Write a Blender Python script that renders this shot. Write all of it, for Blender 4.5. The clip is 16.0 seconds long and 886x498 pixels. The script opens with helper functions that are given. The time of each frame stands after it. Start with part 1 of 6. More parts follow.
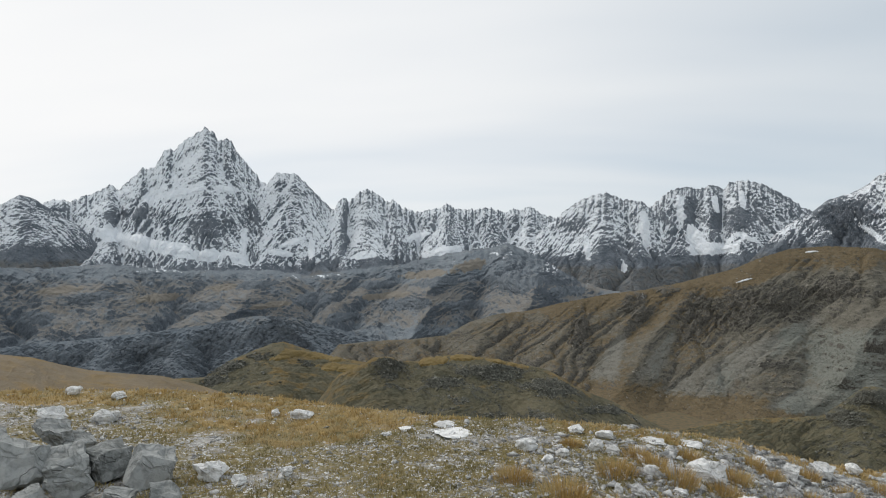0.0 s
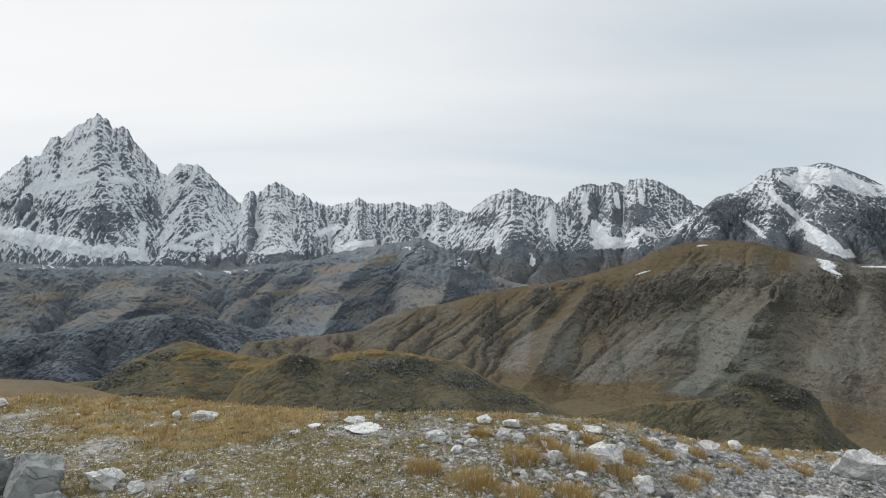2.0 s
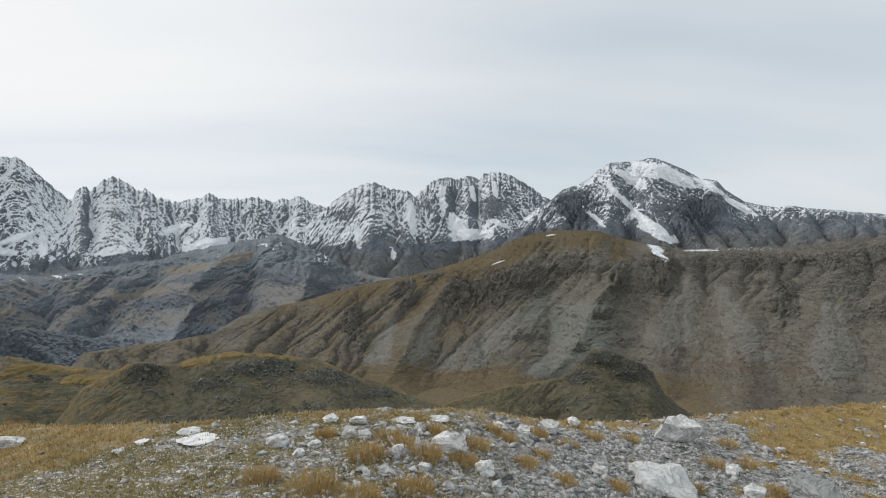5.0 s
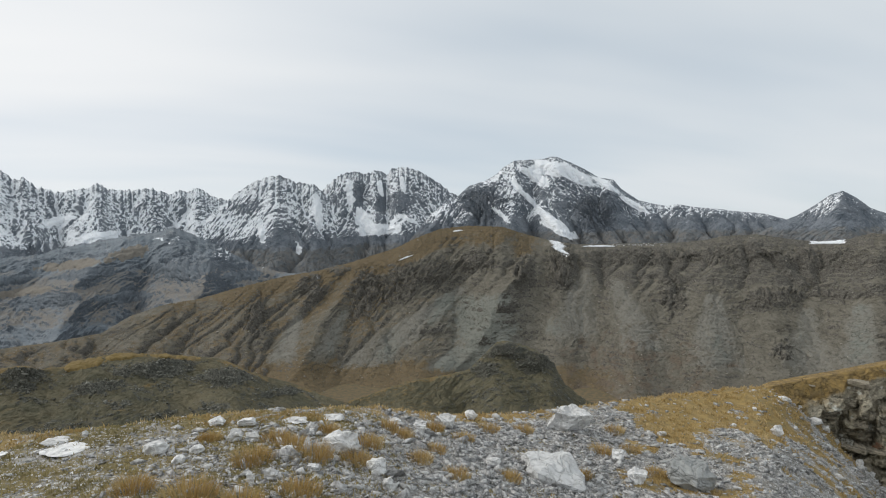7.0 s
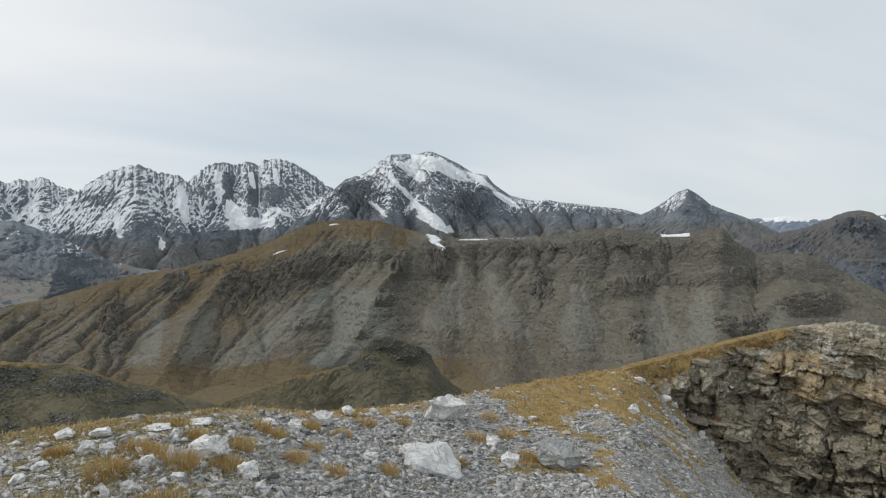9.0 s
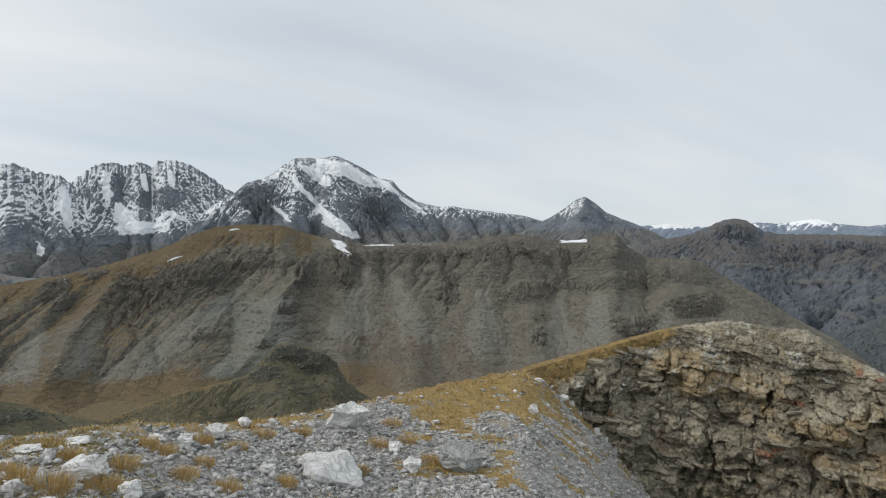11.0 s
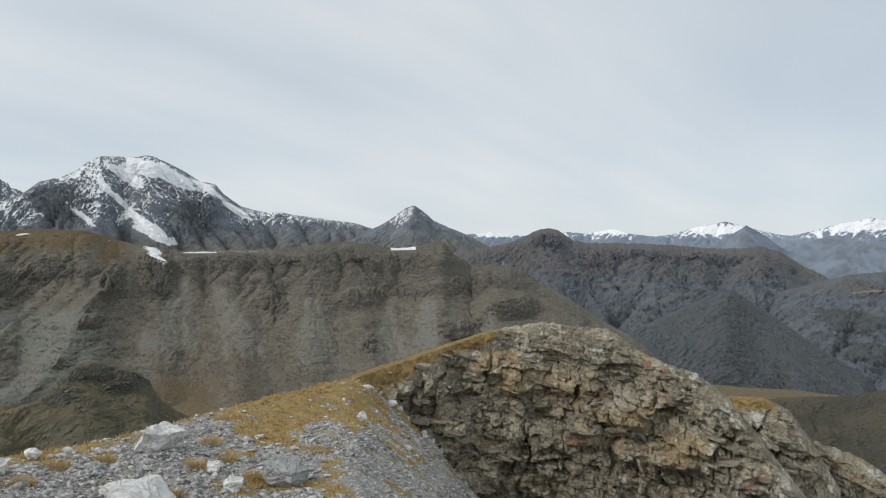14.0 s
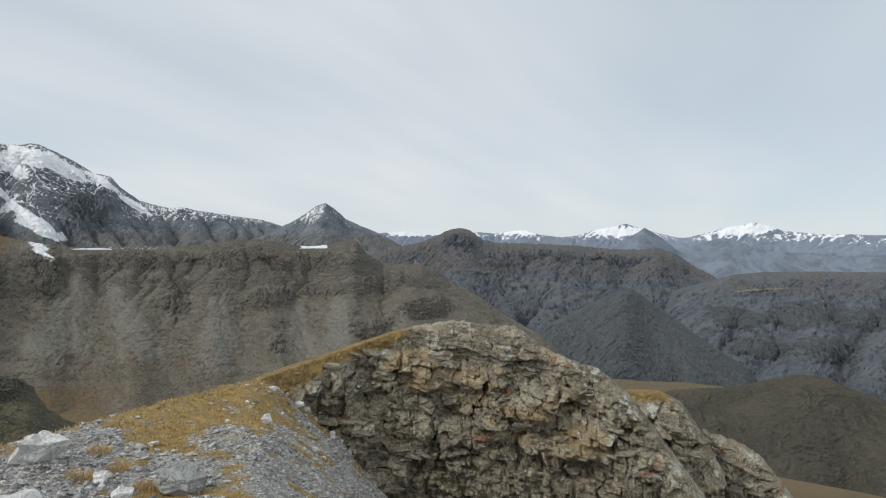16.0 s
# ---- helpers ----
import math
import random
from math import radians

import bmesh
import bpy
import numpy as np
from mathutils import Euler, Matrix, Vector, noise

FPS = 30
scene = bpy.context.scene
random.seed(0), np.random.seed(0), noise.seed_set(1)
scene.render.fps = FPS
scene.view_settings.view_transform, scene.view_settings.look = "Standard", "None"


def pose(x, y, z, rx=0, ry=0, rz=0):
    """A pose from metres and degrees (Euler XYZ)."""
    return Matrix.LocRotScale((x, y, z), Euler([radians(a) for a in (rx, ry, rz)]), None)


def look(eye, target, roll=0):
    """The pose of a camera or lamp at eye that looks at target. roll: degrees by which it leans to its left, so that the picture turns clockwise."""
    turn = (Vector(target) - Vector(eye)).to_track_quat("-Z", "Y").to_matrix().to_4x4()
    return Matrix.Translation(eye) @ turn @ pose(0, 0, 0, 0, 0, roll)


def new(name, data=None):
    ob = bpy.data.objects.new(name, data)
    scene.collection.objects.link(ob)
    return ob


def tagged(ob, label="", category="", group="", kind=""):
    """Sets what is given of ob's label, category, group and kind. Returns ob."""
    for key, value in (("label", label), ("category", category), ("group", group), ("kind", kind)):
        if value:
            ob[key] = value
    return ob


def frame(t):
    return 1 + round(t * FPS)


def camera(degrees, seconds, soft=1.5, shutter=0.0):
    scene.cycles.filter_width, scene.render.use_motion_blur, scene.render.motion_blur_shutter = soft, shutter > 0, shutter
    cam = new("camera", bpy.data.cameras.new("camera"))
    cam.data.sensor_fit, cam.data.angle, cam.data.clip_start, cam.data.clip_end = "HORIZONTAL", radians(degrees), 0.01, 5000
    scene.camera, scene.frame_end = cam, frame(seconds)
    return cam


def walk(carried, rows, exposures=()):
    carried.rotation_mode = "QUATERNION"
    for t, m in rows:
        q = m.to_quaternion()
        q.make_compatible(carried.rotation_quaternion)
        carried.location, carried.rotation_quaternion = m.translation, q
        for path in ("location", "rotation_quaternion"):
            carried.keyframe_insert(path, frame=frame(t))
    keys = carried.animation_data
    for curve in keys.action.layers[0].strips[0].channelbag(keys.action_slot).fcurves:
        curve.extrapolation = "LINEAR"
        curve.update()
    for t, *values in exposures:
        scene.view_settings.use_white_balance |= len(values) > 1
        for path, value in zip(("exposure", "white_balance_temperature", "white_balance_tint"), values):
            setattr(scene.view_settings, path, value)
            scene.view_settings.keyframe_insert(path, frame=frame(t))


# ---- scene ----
EYE = 1.6                       # height of the eye over the ground at the origin


def shot(x, y, z, heading, tilt, lean):
    """A camera pose: heading clockwise from +Y, tilt upwards, lean to the left, in degrees."""
    return pose(x, y, z, 90 + tilt, 0, -heading) @ pose(0, 0, 0, 0, 0, lean)


cam = camera(70.63, 16.0, soft=1.1)
PATH = [
    (0.0, shot(-0.282, -0.030, 1.606, -8.54, 0.09, 0.50)),
    (0.5, shot(-0.276, -0.035, 1.607, -6.96, 0.23, 0.53)),
    (1.0, shot(-0.269, -0.036, 1.608, -5.03, 0.13, 0.44)),
    (1.5, shot(-0.266, -0.042, 1.607, -2.64, 0.04, 0.35)),
    (2.0, shot(-0.257, -0.048, 1.608, -0.53, -0.35, 0.40)),
    (2.5, shot(-0.227, -0.036, 1.610, 1.58, -0.82, 0.41)),
    (3.0, shot(-0.183, -0.008, 1.611, 3.45, -0.87, 0.29)),
    (3.5, shot(-0.148, 0.011, 1.610, 5.57, -0.89, 0.04)),
    (4.0, shot(-0.128, 0.012, 1.608, 7.76, -0.89, -0.36)),
    (6.5, shot(0.038, 0.047, 1.606, 18.34, -1.33, -0.93)),
    (7.0, shot(0.065, 0.037, 1.608, 20.61, -1.54, -0.68)),
    (7.5, shot(0.073, 0.038, 1.609, 24.50, -1.88, -0.91)),
    (8.0, shot(0.076, 0.047, 1.608, 27.77, -2.12, -1.12)),
    (8.5, shot(0.082, 0.061, 1.604, 30.11, -2.17, -0.72)),
    (9.0, shot(0.088, 0.071, 1.601, 31.83, -2.23, -0.63)),
    (11.5, shot(0.150, 0.046, 1.585, 42.87, -1.63, -0.41)),
    (12.0, shot(0.147, 0.041, 1.582, 45.43, -1.51, -0.45)),
    (12.5, shot(0.146, 0.032, 1.580, 48.20, -1.38, -0.29)),
    (13.0, shot(0.143, 0.024, 1.580, 50.75, -1.27, -0.24)),
    (13.5, shot(0.142, 0.017, 1.584, 53.18, -1.23, -0.19)),
    (14.0, shot(0.160, 0.019, 1.584, 55.84, -1.15, 0.06)),
    (14.5, shot(0.191, 0.024, 1.576, 57.64, -0.66, 0.84)),
    (15.0, shot(0.207, 0.021, 1.569, 59.56, -0.55, 0.90)),
    (15.5, shot(0.219, 0.017, 1.564, 61.69, -0.66, 0.89)),
    (16.0, shot(0.240, 0.022, 1.560, 63.86, -1.19, 0.72)),
]
walk(cam, PATH)

# ---- light ----
SUN_HEADING, SUN_HEIGHT = -52.0, 40.0
world = bpy.data.worlds.new("overcast_sky")
scene.world = world
world.use_nodes = True


def node(tree, kind, inputs=None, **attrs):
    n = tree.nodes.new(kind)
    for k, v in attrs.items():
        setattr(n, k, v)
    for k, v in (inputs or {}).items():
        if isinstance(v, bpy.types.NodeSocket):
            tree.links.new(v, n.inputs[k])
        else:
            n.inputs[k].default_value = v
    return n


def maths(tree, op, a, b=0.0, c=0.0, clamp=False):
    return node(tree, "ShaderNodeMath", {0: a, 1: b, 2: c}, operation=op, use_clamp=clamp).outputs[0]


def mixed(tree, fac, a, b):
    n = node(tree, "ShaderNodeMix", {0: fac, 6: a, 7: b}, data_type="RGBA")
    return n.outputs[2]


def ramp(tree, fac, lo, hi, a=0.0, b=1.0):
    return node(tree, "ShaderNodeMapRange", {0: fac, 1: lo, 2: hi, 3: a, 4: b}, interpolation_type="SMOOTHSTEP").outputs[0]


def heading_vector(heading, height):
    h, e = radians(heading), radians(height)
    return Vector((math.sin(h) * math.cos(e), math.cos(h) * math.cos(e), math.sin(e)))


def build_sky():
    nt = world.node_tree
    nt.nodes.clear()
    co = node(nt, "ShaderNodeTexCoord").outputs["Generated"]
    sky = node(nt, "ShaderNodeTexSky", sky_type="NISHITA", sun_disc=False, sun_elevation=radians(SUN_HEIGHT),
               sun_rotation=radians(SUN_HEADING), altitude=2500.0)
    blue = node(nt, "ShaderNodeVectorMath", {0: sky.outputs[0], "Scale": 0.10}, operation="SCALE").outputs[0]
    # cloud sheet: the veil is projected on a plane overhead, so that it thins to bands near the horizon
    xyz = node(nt, "ShaderNodeSeparateXYZ", {0: co})
    up = maths(nt, "MAXIMUM", maths(nt, "ADD", xyz.outputs[2], 0.16), 0.06)
    plane = node(nt, "ShaderNodeCombineXYZ", {0: maths(nt, "DIVIDE", xyz.outputs[0], up), 1: maths(nt, "DIVIDE", xyz.outputs[1], up), 2: 0.0}).outputs[0]
    turn = node(nt, "ShaderNodeMapping", {0: plane, 2: (0, 0, radians(28)), 3: (0.35, 1.0, 1.0)}).outputs[0]
    n1 = node(nt, "ShaderNodeTexNoise", {"Vector": turn, "Scale": 0.55, "Detail": 3.0, "Roughness": 0.5, "Distortion": 0.4}).outputs[0]
    n2 = node(nt, "ShaderNodeTexNoise", {"Vector": turn, "Scale": 1.7, "Detail": 3.0, "Roughness": 0.45}).outputs[0]
    veil = maths(nt, "ADD", maths(nt, "MULTIPLY", n1, 0.8), maths(nt, "MULTIPLY", n2, 0.2))
    thick = ramp(nt, veil, 0.32, 0.66)
    sd = heading_vector(SUN_HEADING, SUN_HEIGHT)
    near_sun = node(nt, "ShaderNodeVectorMath", {0: co, 1: sd}, operation="DOT_PRODUCT").outputs["Value"]
    glow = ramp(nt, near_sun, 0.25, 0.95)
    thin = mixed(nt, 0.22, (0.60, 0.675, 0.73, 1), blue)
    grey = mixed(nt, thick, thin, (0.73, 0.77, 0.80, 1))
    lit = mixed(nt, maths(nt, "MULTIPLY", glow, ramp(nt, veil, 0.25, 0.6, 0.55, 1.0)), grey, (0.97, 0.97, 0.97, 1))
    bg = node(nt, "ShaderNodeBackground", {0: lit, 1: 1.0})
    node(nt, "ShaderNodeOutputWorld", {0: bg.outputs[0]})


build_sky()
sun = new("sun", bpy.data.lights.new("sun", "SUN"))
sun.data.energy, sun.data.angle, sun.data.color = 1.3, radians(12), (1.0, 0.97, 0.92)
sun.matrix_world = look(heading_vector(SUN_HEADING, SUN_HEIGHT) * 50, (0, 0, 0))
scene.view_settings.exposure = 0.0

# ---- noise ----


def hashed(ix, iy, seed):
    h = (ix.astype(np.int64) * 374761393 + iy.astype(np.int64) * 668265263 + seed * 974634777) & 0xFFFFFFFF
    h = ((h ^ (h >> 13)) * 1274126177) & 0xFFFFFFFF
    return ((h ^ (h >> 16)) & 0xFFFF) / 65535.0


def gnoise(x, y, seed=0):
    """Gradient noise, about -1 to 1."""
    x, y = np.broadcast_arrays(np.asarray(x, float), np.asarray(y, float))
    ix, iy = np.floor(x), np.floor(y)
    fx, fy = x - ix, y - iy
    ux, uy = fx * fx * fx * (fx * (fx * 6 - 15) + 10), fy * fy * fy * (fy * (fy * 6 - 15) + 10)

    def corner(dx, dy):
        a = hashed(ix + dx, iy + dy, seed) * 2 * np.pi
        return np.cos(a) * (fx - dx) + np.sin(a) * (fy - dy)

    a = corner(0, 0) * (1 - ux) + corner(1, 0) * ux
    b = corner(0, 1) * (1 - ux) + corner(1, 1) * ux
    return (a * (1 - uy) + b * uy) * 1.5


def fbm(x, y, octaves=4, seed=0, gain=0.5):
    out, amp, total = 0.0, 1.0, 0.0
    for o in range(octaves):
        out = out + amp * gnoise(x * 2 ** o + 17.3 * o, y * 2 ** o - 9.1 * o, seed + o)
        total += amp
        amp *= gain
    return out / total


def ridged(x, y, octaves=4, seed=0, gain=0.5):
    """0 in the gullies to 1 on the sharp ribs."""
    out, amp, total = 0.0, 1.0, 0.0
    for o in range(octaves):
        out = out + amp * (1 - np.abs(gnoise(x * 2 ** o + 5.7 * o, y * 2 ** o + 3.3 * o, seed + o)))
        total += amp
        amp *= gain
    return out / total


def smooth(x, lo, hi):
    t = np.clip((x - lo) / (hi - lo), 0, 1)
    return t * t * (3 - 2 * t)


# ---- materials ----


def material(name, rough=0.9):
    m = bpy.data.materials.new(name)
    m.use_nodes = True
    m.node_tree.nodes["Principled BSDF"].inputs["Roughness"].default_value = rough
    m.node_tree.nodes["Principled BSDF"].inputs["Specular IOR Level"].default_value = 0.25
    return m


def rgb(*c):
    return (*c, 1.0)


def speckle(nt, size, stretch=(1, 1, 1), detail=5.0, rough=0.55, coords=None, warp=0.0):
    co = coords or node(nt, "ShaderNodeTexCoord").outputs["Object"]
    mp = node(nt, "ShaderNodeMapping", {0: co, 3: tuple(s / size for s in stretch)}).outputs[0]
    return node(nt, "ShaderNodeTexNoise", {"Vector": mp, "Scale": 1.0, "Detail": detail, "Roughness": rough, "Distortion": warp}).outputs[0]


def terrain(name, base, layers=(), grain=1.0, bump=0.5, bump_size=1.0, rough=0.92, pebbles=(), cracks=()):
    """Ground material. base: two colours mixed by noise. layers: (attribute, colour, colour, size, stretch, softness, raggedness),
    laid over one another where the attribute passes one half."""
    m = material(name, rough)
    nt = m.node_tree
    bsdf = nt.nodes["Principled BSDF"]
    big, fine = speckle(nt, grain * 9), speckle(nt, grain, detail=8.0, rough=0.65)
    mixv = maths(nt, "ADD", maths(nt, "MULTIPLY", big, 0.5), maths(nt, "MULTIPLY", fine, 0.5))
    col = mixed(nt, ramp(nt, mixv, 0.36, 0.64), rgb(*base[0]), rgb(*base[1]))
    for attr, ca, cb, size, stretch, soft, rag in layers:
        n = speckle(nt, size, stretch, 8.0, 0.76 if attr == "snow" else 0.65)
        a = node(nt, "ShaderNodeAttribute", attribute_name=attr).outputs["Fac"]
        edge = maths(nt, "ADD", a, maths(nt, "MULTIPLY", maths(nt, "SUBTRACT", n, 0.5), rag))
        n2 = speckle(nt, size * 0.4, stretch, 6.0, 0.6)
        lay = mixed(nt, ramp(nt, n2, 0.34, 0.66), rgb(*ca), rgb(*cb))
        col = mixed(nt, ramp(nt, edge, 0.5 - soft, 0.5 + soft), col, lay)
    b = speckle(nt, bump_size, (1, 1, 1), 9.0, 0.65)
    for size, stretch, width, dark in cracks:
        line = maths(nt, "ABSOLUTE", maths(nt, "SUBTRACT", speckle(nt, size, stretch, 4.0, 0.55, warp=0.5), 0.5))
        gap = ramp(nt, line, 0.0, width, 1.0, 0.0)
        col = mixed(nt, maths(nt, "MULTIPLY", gap, dark), col, rgb(base[0][0] * 0.45, base[0][1] * 0.45, base[0][2] * 0.45))
        b = maths(nt, "SUBTRACT", b, maths(nt, "MULTIPLY", gap, 0.4))
    if pebbles:
        bare = node(nt, "ShaderNodeAttribute", attribute_name="bare").outputs["Fac"]
        for size, share in pebbles:
            bit = node(nt, "ShaderNodeTexVoronoi", {"Vector": node(nt, "ShaderNodeTexCoord").outputs["Object"], "Scale": 1.0 / size, "Randomness": 1.0})
            pick = node(nt, "ShaderNodeSeparateColor", {0: bit.outputs["Color"]})
            is_bit = maths(nt, "MULTIPLY", maths(nt, "GREATER_THAN", maths(nt, "ADD", pick.outputs[0], maths(nt, "MULTIPLY", bare, share)), 1.0), maths(nt, "LESS_THAN", bit.outputs["Distance"], 0.42))
            col = mixed(nt, is_bit, col, mixed(nt, pick.outputs[1], rgb(0.24, 0.235, 0.22), rgb(0.70, 0.695, 0.68)))
            b = maths(nt, "ADD", b, maths(nt, "MULTIPLY", is_bit, maths(nt, "SUBTRACT", 0.6, bit.outputs["Distance"])))
    nt.links.new(col, bsdf.inputs["Base Color"])
    bp = node(nt, "ShaderNodeBump", {"Strength": bump, "Distance": bump_size * 0.5, "Height": b})
    nt.links.new(bp.outputs[0], bsdf.inputs["Normal"])
    return m


SNOW_A, SNOW_B = (0.86, 0.88, 0.90), (0.75, 0.785, 0.82)
# rock base lifted towards blue-grey: the air's haze is put into the colour
ALPINE = terrain("alpine_rock_and_snow", ((0.110, 0.130, 0.152), (0.215, 0.237, 0.262)),
                 (("turf", (0.18, 0.175, 0.165), (0.15, 0.165, 0.175), 60, (1, 1, 1), 0.2, 0.8),
                  ("snow", SNOW_A, SNOW_B, 10, (1.8, 1.8, 0.75), 0.05, 1.35)), grain=8, bump=0.9, bump_size=20)
# blued and paled base colours paint in the haze over the lower slopes
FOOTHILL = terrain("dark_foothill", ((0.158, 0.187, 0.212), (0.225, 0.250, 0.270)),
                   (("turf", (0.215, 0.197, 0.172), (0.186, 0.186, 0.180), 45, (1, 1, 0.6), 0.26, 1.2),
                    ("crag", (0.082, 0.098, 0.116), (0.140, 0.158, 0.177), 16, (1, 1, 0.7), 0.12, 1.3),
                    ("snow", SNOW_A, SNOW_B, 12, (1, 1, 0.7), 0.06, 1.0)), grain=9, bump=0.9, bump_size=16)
# no haze in the air here: its blue-grey veil is painted into these colours
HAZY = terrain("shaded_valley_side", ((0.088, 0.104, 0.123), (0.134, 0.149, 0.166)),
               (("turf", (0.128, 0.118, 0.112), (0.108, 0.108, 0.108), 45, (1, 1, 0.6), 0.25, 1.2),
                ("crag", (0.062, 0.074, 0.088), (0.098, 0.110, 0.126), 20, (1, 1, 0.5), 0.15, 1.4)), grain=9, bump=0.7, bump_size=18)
BROWN = terrain("brown_ridge", ((0.120, 0.110, 0.085), (0.180, 0.167, 0.136)),
                (("scree", (0.205, 0.197, 0.168), (0.172, 0.166, 0.143), 9, (1, 1, 0.5), 0.28, 0.9),
                 ("green", (0.170, 0.178, 0.154), (0.196, 0.200, 0.174), 7, (1, 1, 0.5), 0.16, 0.9),
                 ("turf", (0.162, 0.120, 0.066), (0.126, 0.101, 0.063), 8, (1, 1, 0.8), 0.18, 1.1),
                 ("rust", (0.150, 0.116, 0.084), (0.122, 0.102, 0.078), 7, (1, 1, 0.6), 0.2, 1.0),
                 ("crag", (0.074, 0.070, 0.060), (0.160, 0.149, 0.128), 5, (1, 1, 0.8), 0.10, 1.3),
                 ("snow", SNOW_A, SNOW_B, 4, (1, 1, 1), 0.06, 0.9)), grain=2.2, bump=0.9, bump_size=4, cracks=((7, (0.5, 0.5, 1.4), 0.016, 0.35),))
KNOLL = terrain("turf_knoll", ((0.075, 0.074, 0.048), (0.135, 0.118, 0.074)),
                (("turf", (0.20, 0.138, 0.055), (0.135, 0.105, 0.052), 4, (1, 1, 1), 0.22, 1.3),
                 ("crag", (0.052, 0.054, 0.045), (0.135, 0.132, 0.110), 1.0, (1, 1, 1), 0.10, 1.5)), grain=0.7, bump=0.9, bump_size=1.2)
HEATH = terrain("dark_heath", ((0.052, 0.052, 0.040), (0.092, 0.084, 0.062)),
                (("turf", (0.12, 0.095, 0.055), (0.09, 0.078, 0.05), 9, (1, 1, 1), 0.2, 1.0),
                 ("crag", (0.045, 0.045, 0.04), (0.10, 0.095, 0.085), 4, (1, 1, 1), 0.14, 1.3)), grain=2.5, bump=0.8, bump_size=3)
GRASSY = terrain("stony_grass_slope", ((0.15, 0.118, 0.076), (0.205, 0.163, 0.108)),
                 (("turf", (0.24, 0.165, 0.07), (0.175, 0.125, 0.06), 2.2, (1, 1, 1), 0.22, 1.3),), grain=0.25, bump=0.8, bump_size=0.3)
# bluer than the stone is: distance haze mixed into the base colours
HAZE_BLUE = terrain("distant_hills", ((0.175, 0.215, 0.275), (0.225, 0.265, 0.325)),
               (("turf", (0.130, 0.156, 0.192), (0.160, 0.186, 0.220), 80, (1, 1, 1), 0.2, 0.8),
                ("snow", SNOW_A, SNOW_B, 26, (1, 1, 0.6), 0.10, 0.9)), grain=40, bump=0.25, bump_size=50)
GROUND = terrain("stony_ground", ((0.17, 0.157, 0.133), (0.43, 0.415, 0.385)),
                 (("turf", (0.34, 0.24, 0.092), (0.235, 0.17, 0.072), 0.25, (1, 1, 1), 0.2, 1.5),
                  ("olive", (0.17, 0.145, 0.075), (0.27, 0.22, 0.115), 0.14, (1, 1, 1), 0.15, 1.7),
                  ("heath", (0.100, 0.086, 0.054), (0.165, 0.122, 0.066), 14.0, (1, 1, 1), 0.2, 0.6)), grain=0.035, bump=1.0, bump_size=0.05, pebbles=((0.028, 0.7), (0.055, 0.4)))
CLIFF = terrain("layered_cliff_rock", ((0.215, 0.192, 0.142), (0.43, 0.388, 0.295)),
                (("ochre", (0.37, 0.285, 0.165), (0.29, 0.235, 0.15), 0.6, (1, 1, 2.5), 0.14, 1.0),
                 ("rust", (0.34, 0.165, 0.10), (0.28, 0.185, 0.12), 0.4, (1, 1, 2), 0.12, 1.2),
                 ("crag", (0.150, 0.134, 0.100), (0.29, 0.258, 0.195), 0.3, (1, 1, 2.5), 0.14, 1.4),
                 ("lichen", (0.56, 0.555, 0.50), (0.42, 0.42, 0.36), 0.16, (1, 1, 1), 0.10, 1.5),
                 ("moss", (0.19, 0.175, 0.075), (0.14, 0.13, 0.06), 0.3, (1, 1, 1), 0.14, 1.3),
                 ("turf", (0.33, 0.225, 0.085), (0.22, 0.155, 0.07), 0.4, (1, 1, 1), 0.15, 1.1)), grain=0.08, bump=1.0, bump_size=0.10,
                cracks=((0.9, (0.8, 0.8, 2.2), 0.012, 0.4), (0.30, (0.8, 0.8, 1.8), 0.018, 0.3), (0.6, (1.8, 1.8, 0.6), 0.014, 0.45)))

SNOW = terrain("old_snow", (SNOW_B, SNOW_A), (), grain=8, bump=0.35, bump_size=14, rough=0.7)
# crag colour carries the same painted haze as the foothill base
HAZED_CRAG = terrain("blue_grey_crag", ((0.115, 0.138, 0.160), (0.180, 0.202, 0.222)),
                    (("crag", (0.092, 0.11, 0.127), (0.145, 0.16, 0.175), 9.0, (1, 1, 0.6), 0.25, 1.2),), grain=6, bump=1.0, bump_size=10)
MEADOW = terrain("brown_meadow", ((0.185, 0.168, 0.142), (0.215, 0.196, 0.166)), (), grain=6, bump=0.4, bump_size=10)
GOLDEN = terrain("golden_turf", ((0.15, 0.11, 0.045), (0.225, 0.16, 0.06)), (), grain=0.8, bump=0.5, bump_size=1.0)
# blue-grey cast of scree and woods is valley haze put in their colour
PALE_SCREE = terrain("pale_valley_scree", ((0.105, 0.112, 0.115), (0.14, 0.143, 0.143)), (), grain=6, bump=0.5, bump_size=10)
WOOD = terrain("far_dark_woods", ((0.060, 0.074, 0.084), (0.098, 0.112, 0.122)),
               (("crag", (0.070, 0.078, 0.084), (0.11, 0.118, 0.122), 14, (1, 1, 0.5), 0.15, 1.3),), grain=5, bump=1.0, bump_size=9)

# ---- building ----


def polar(az, r, z):
    a = np.radians(az)
    return np.stack([np.sin(a) * r, np.cos(a) * r, z], -1)


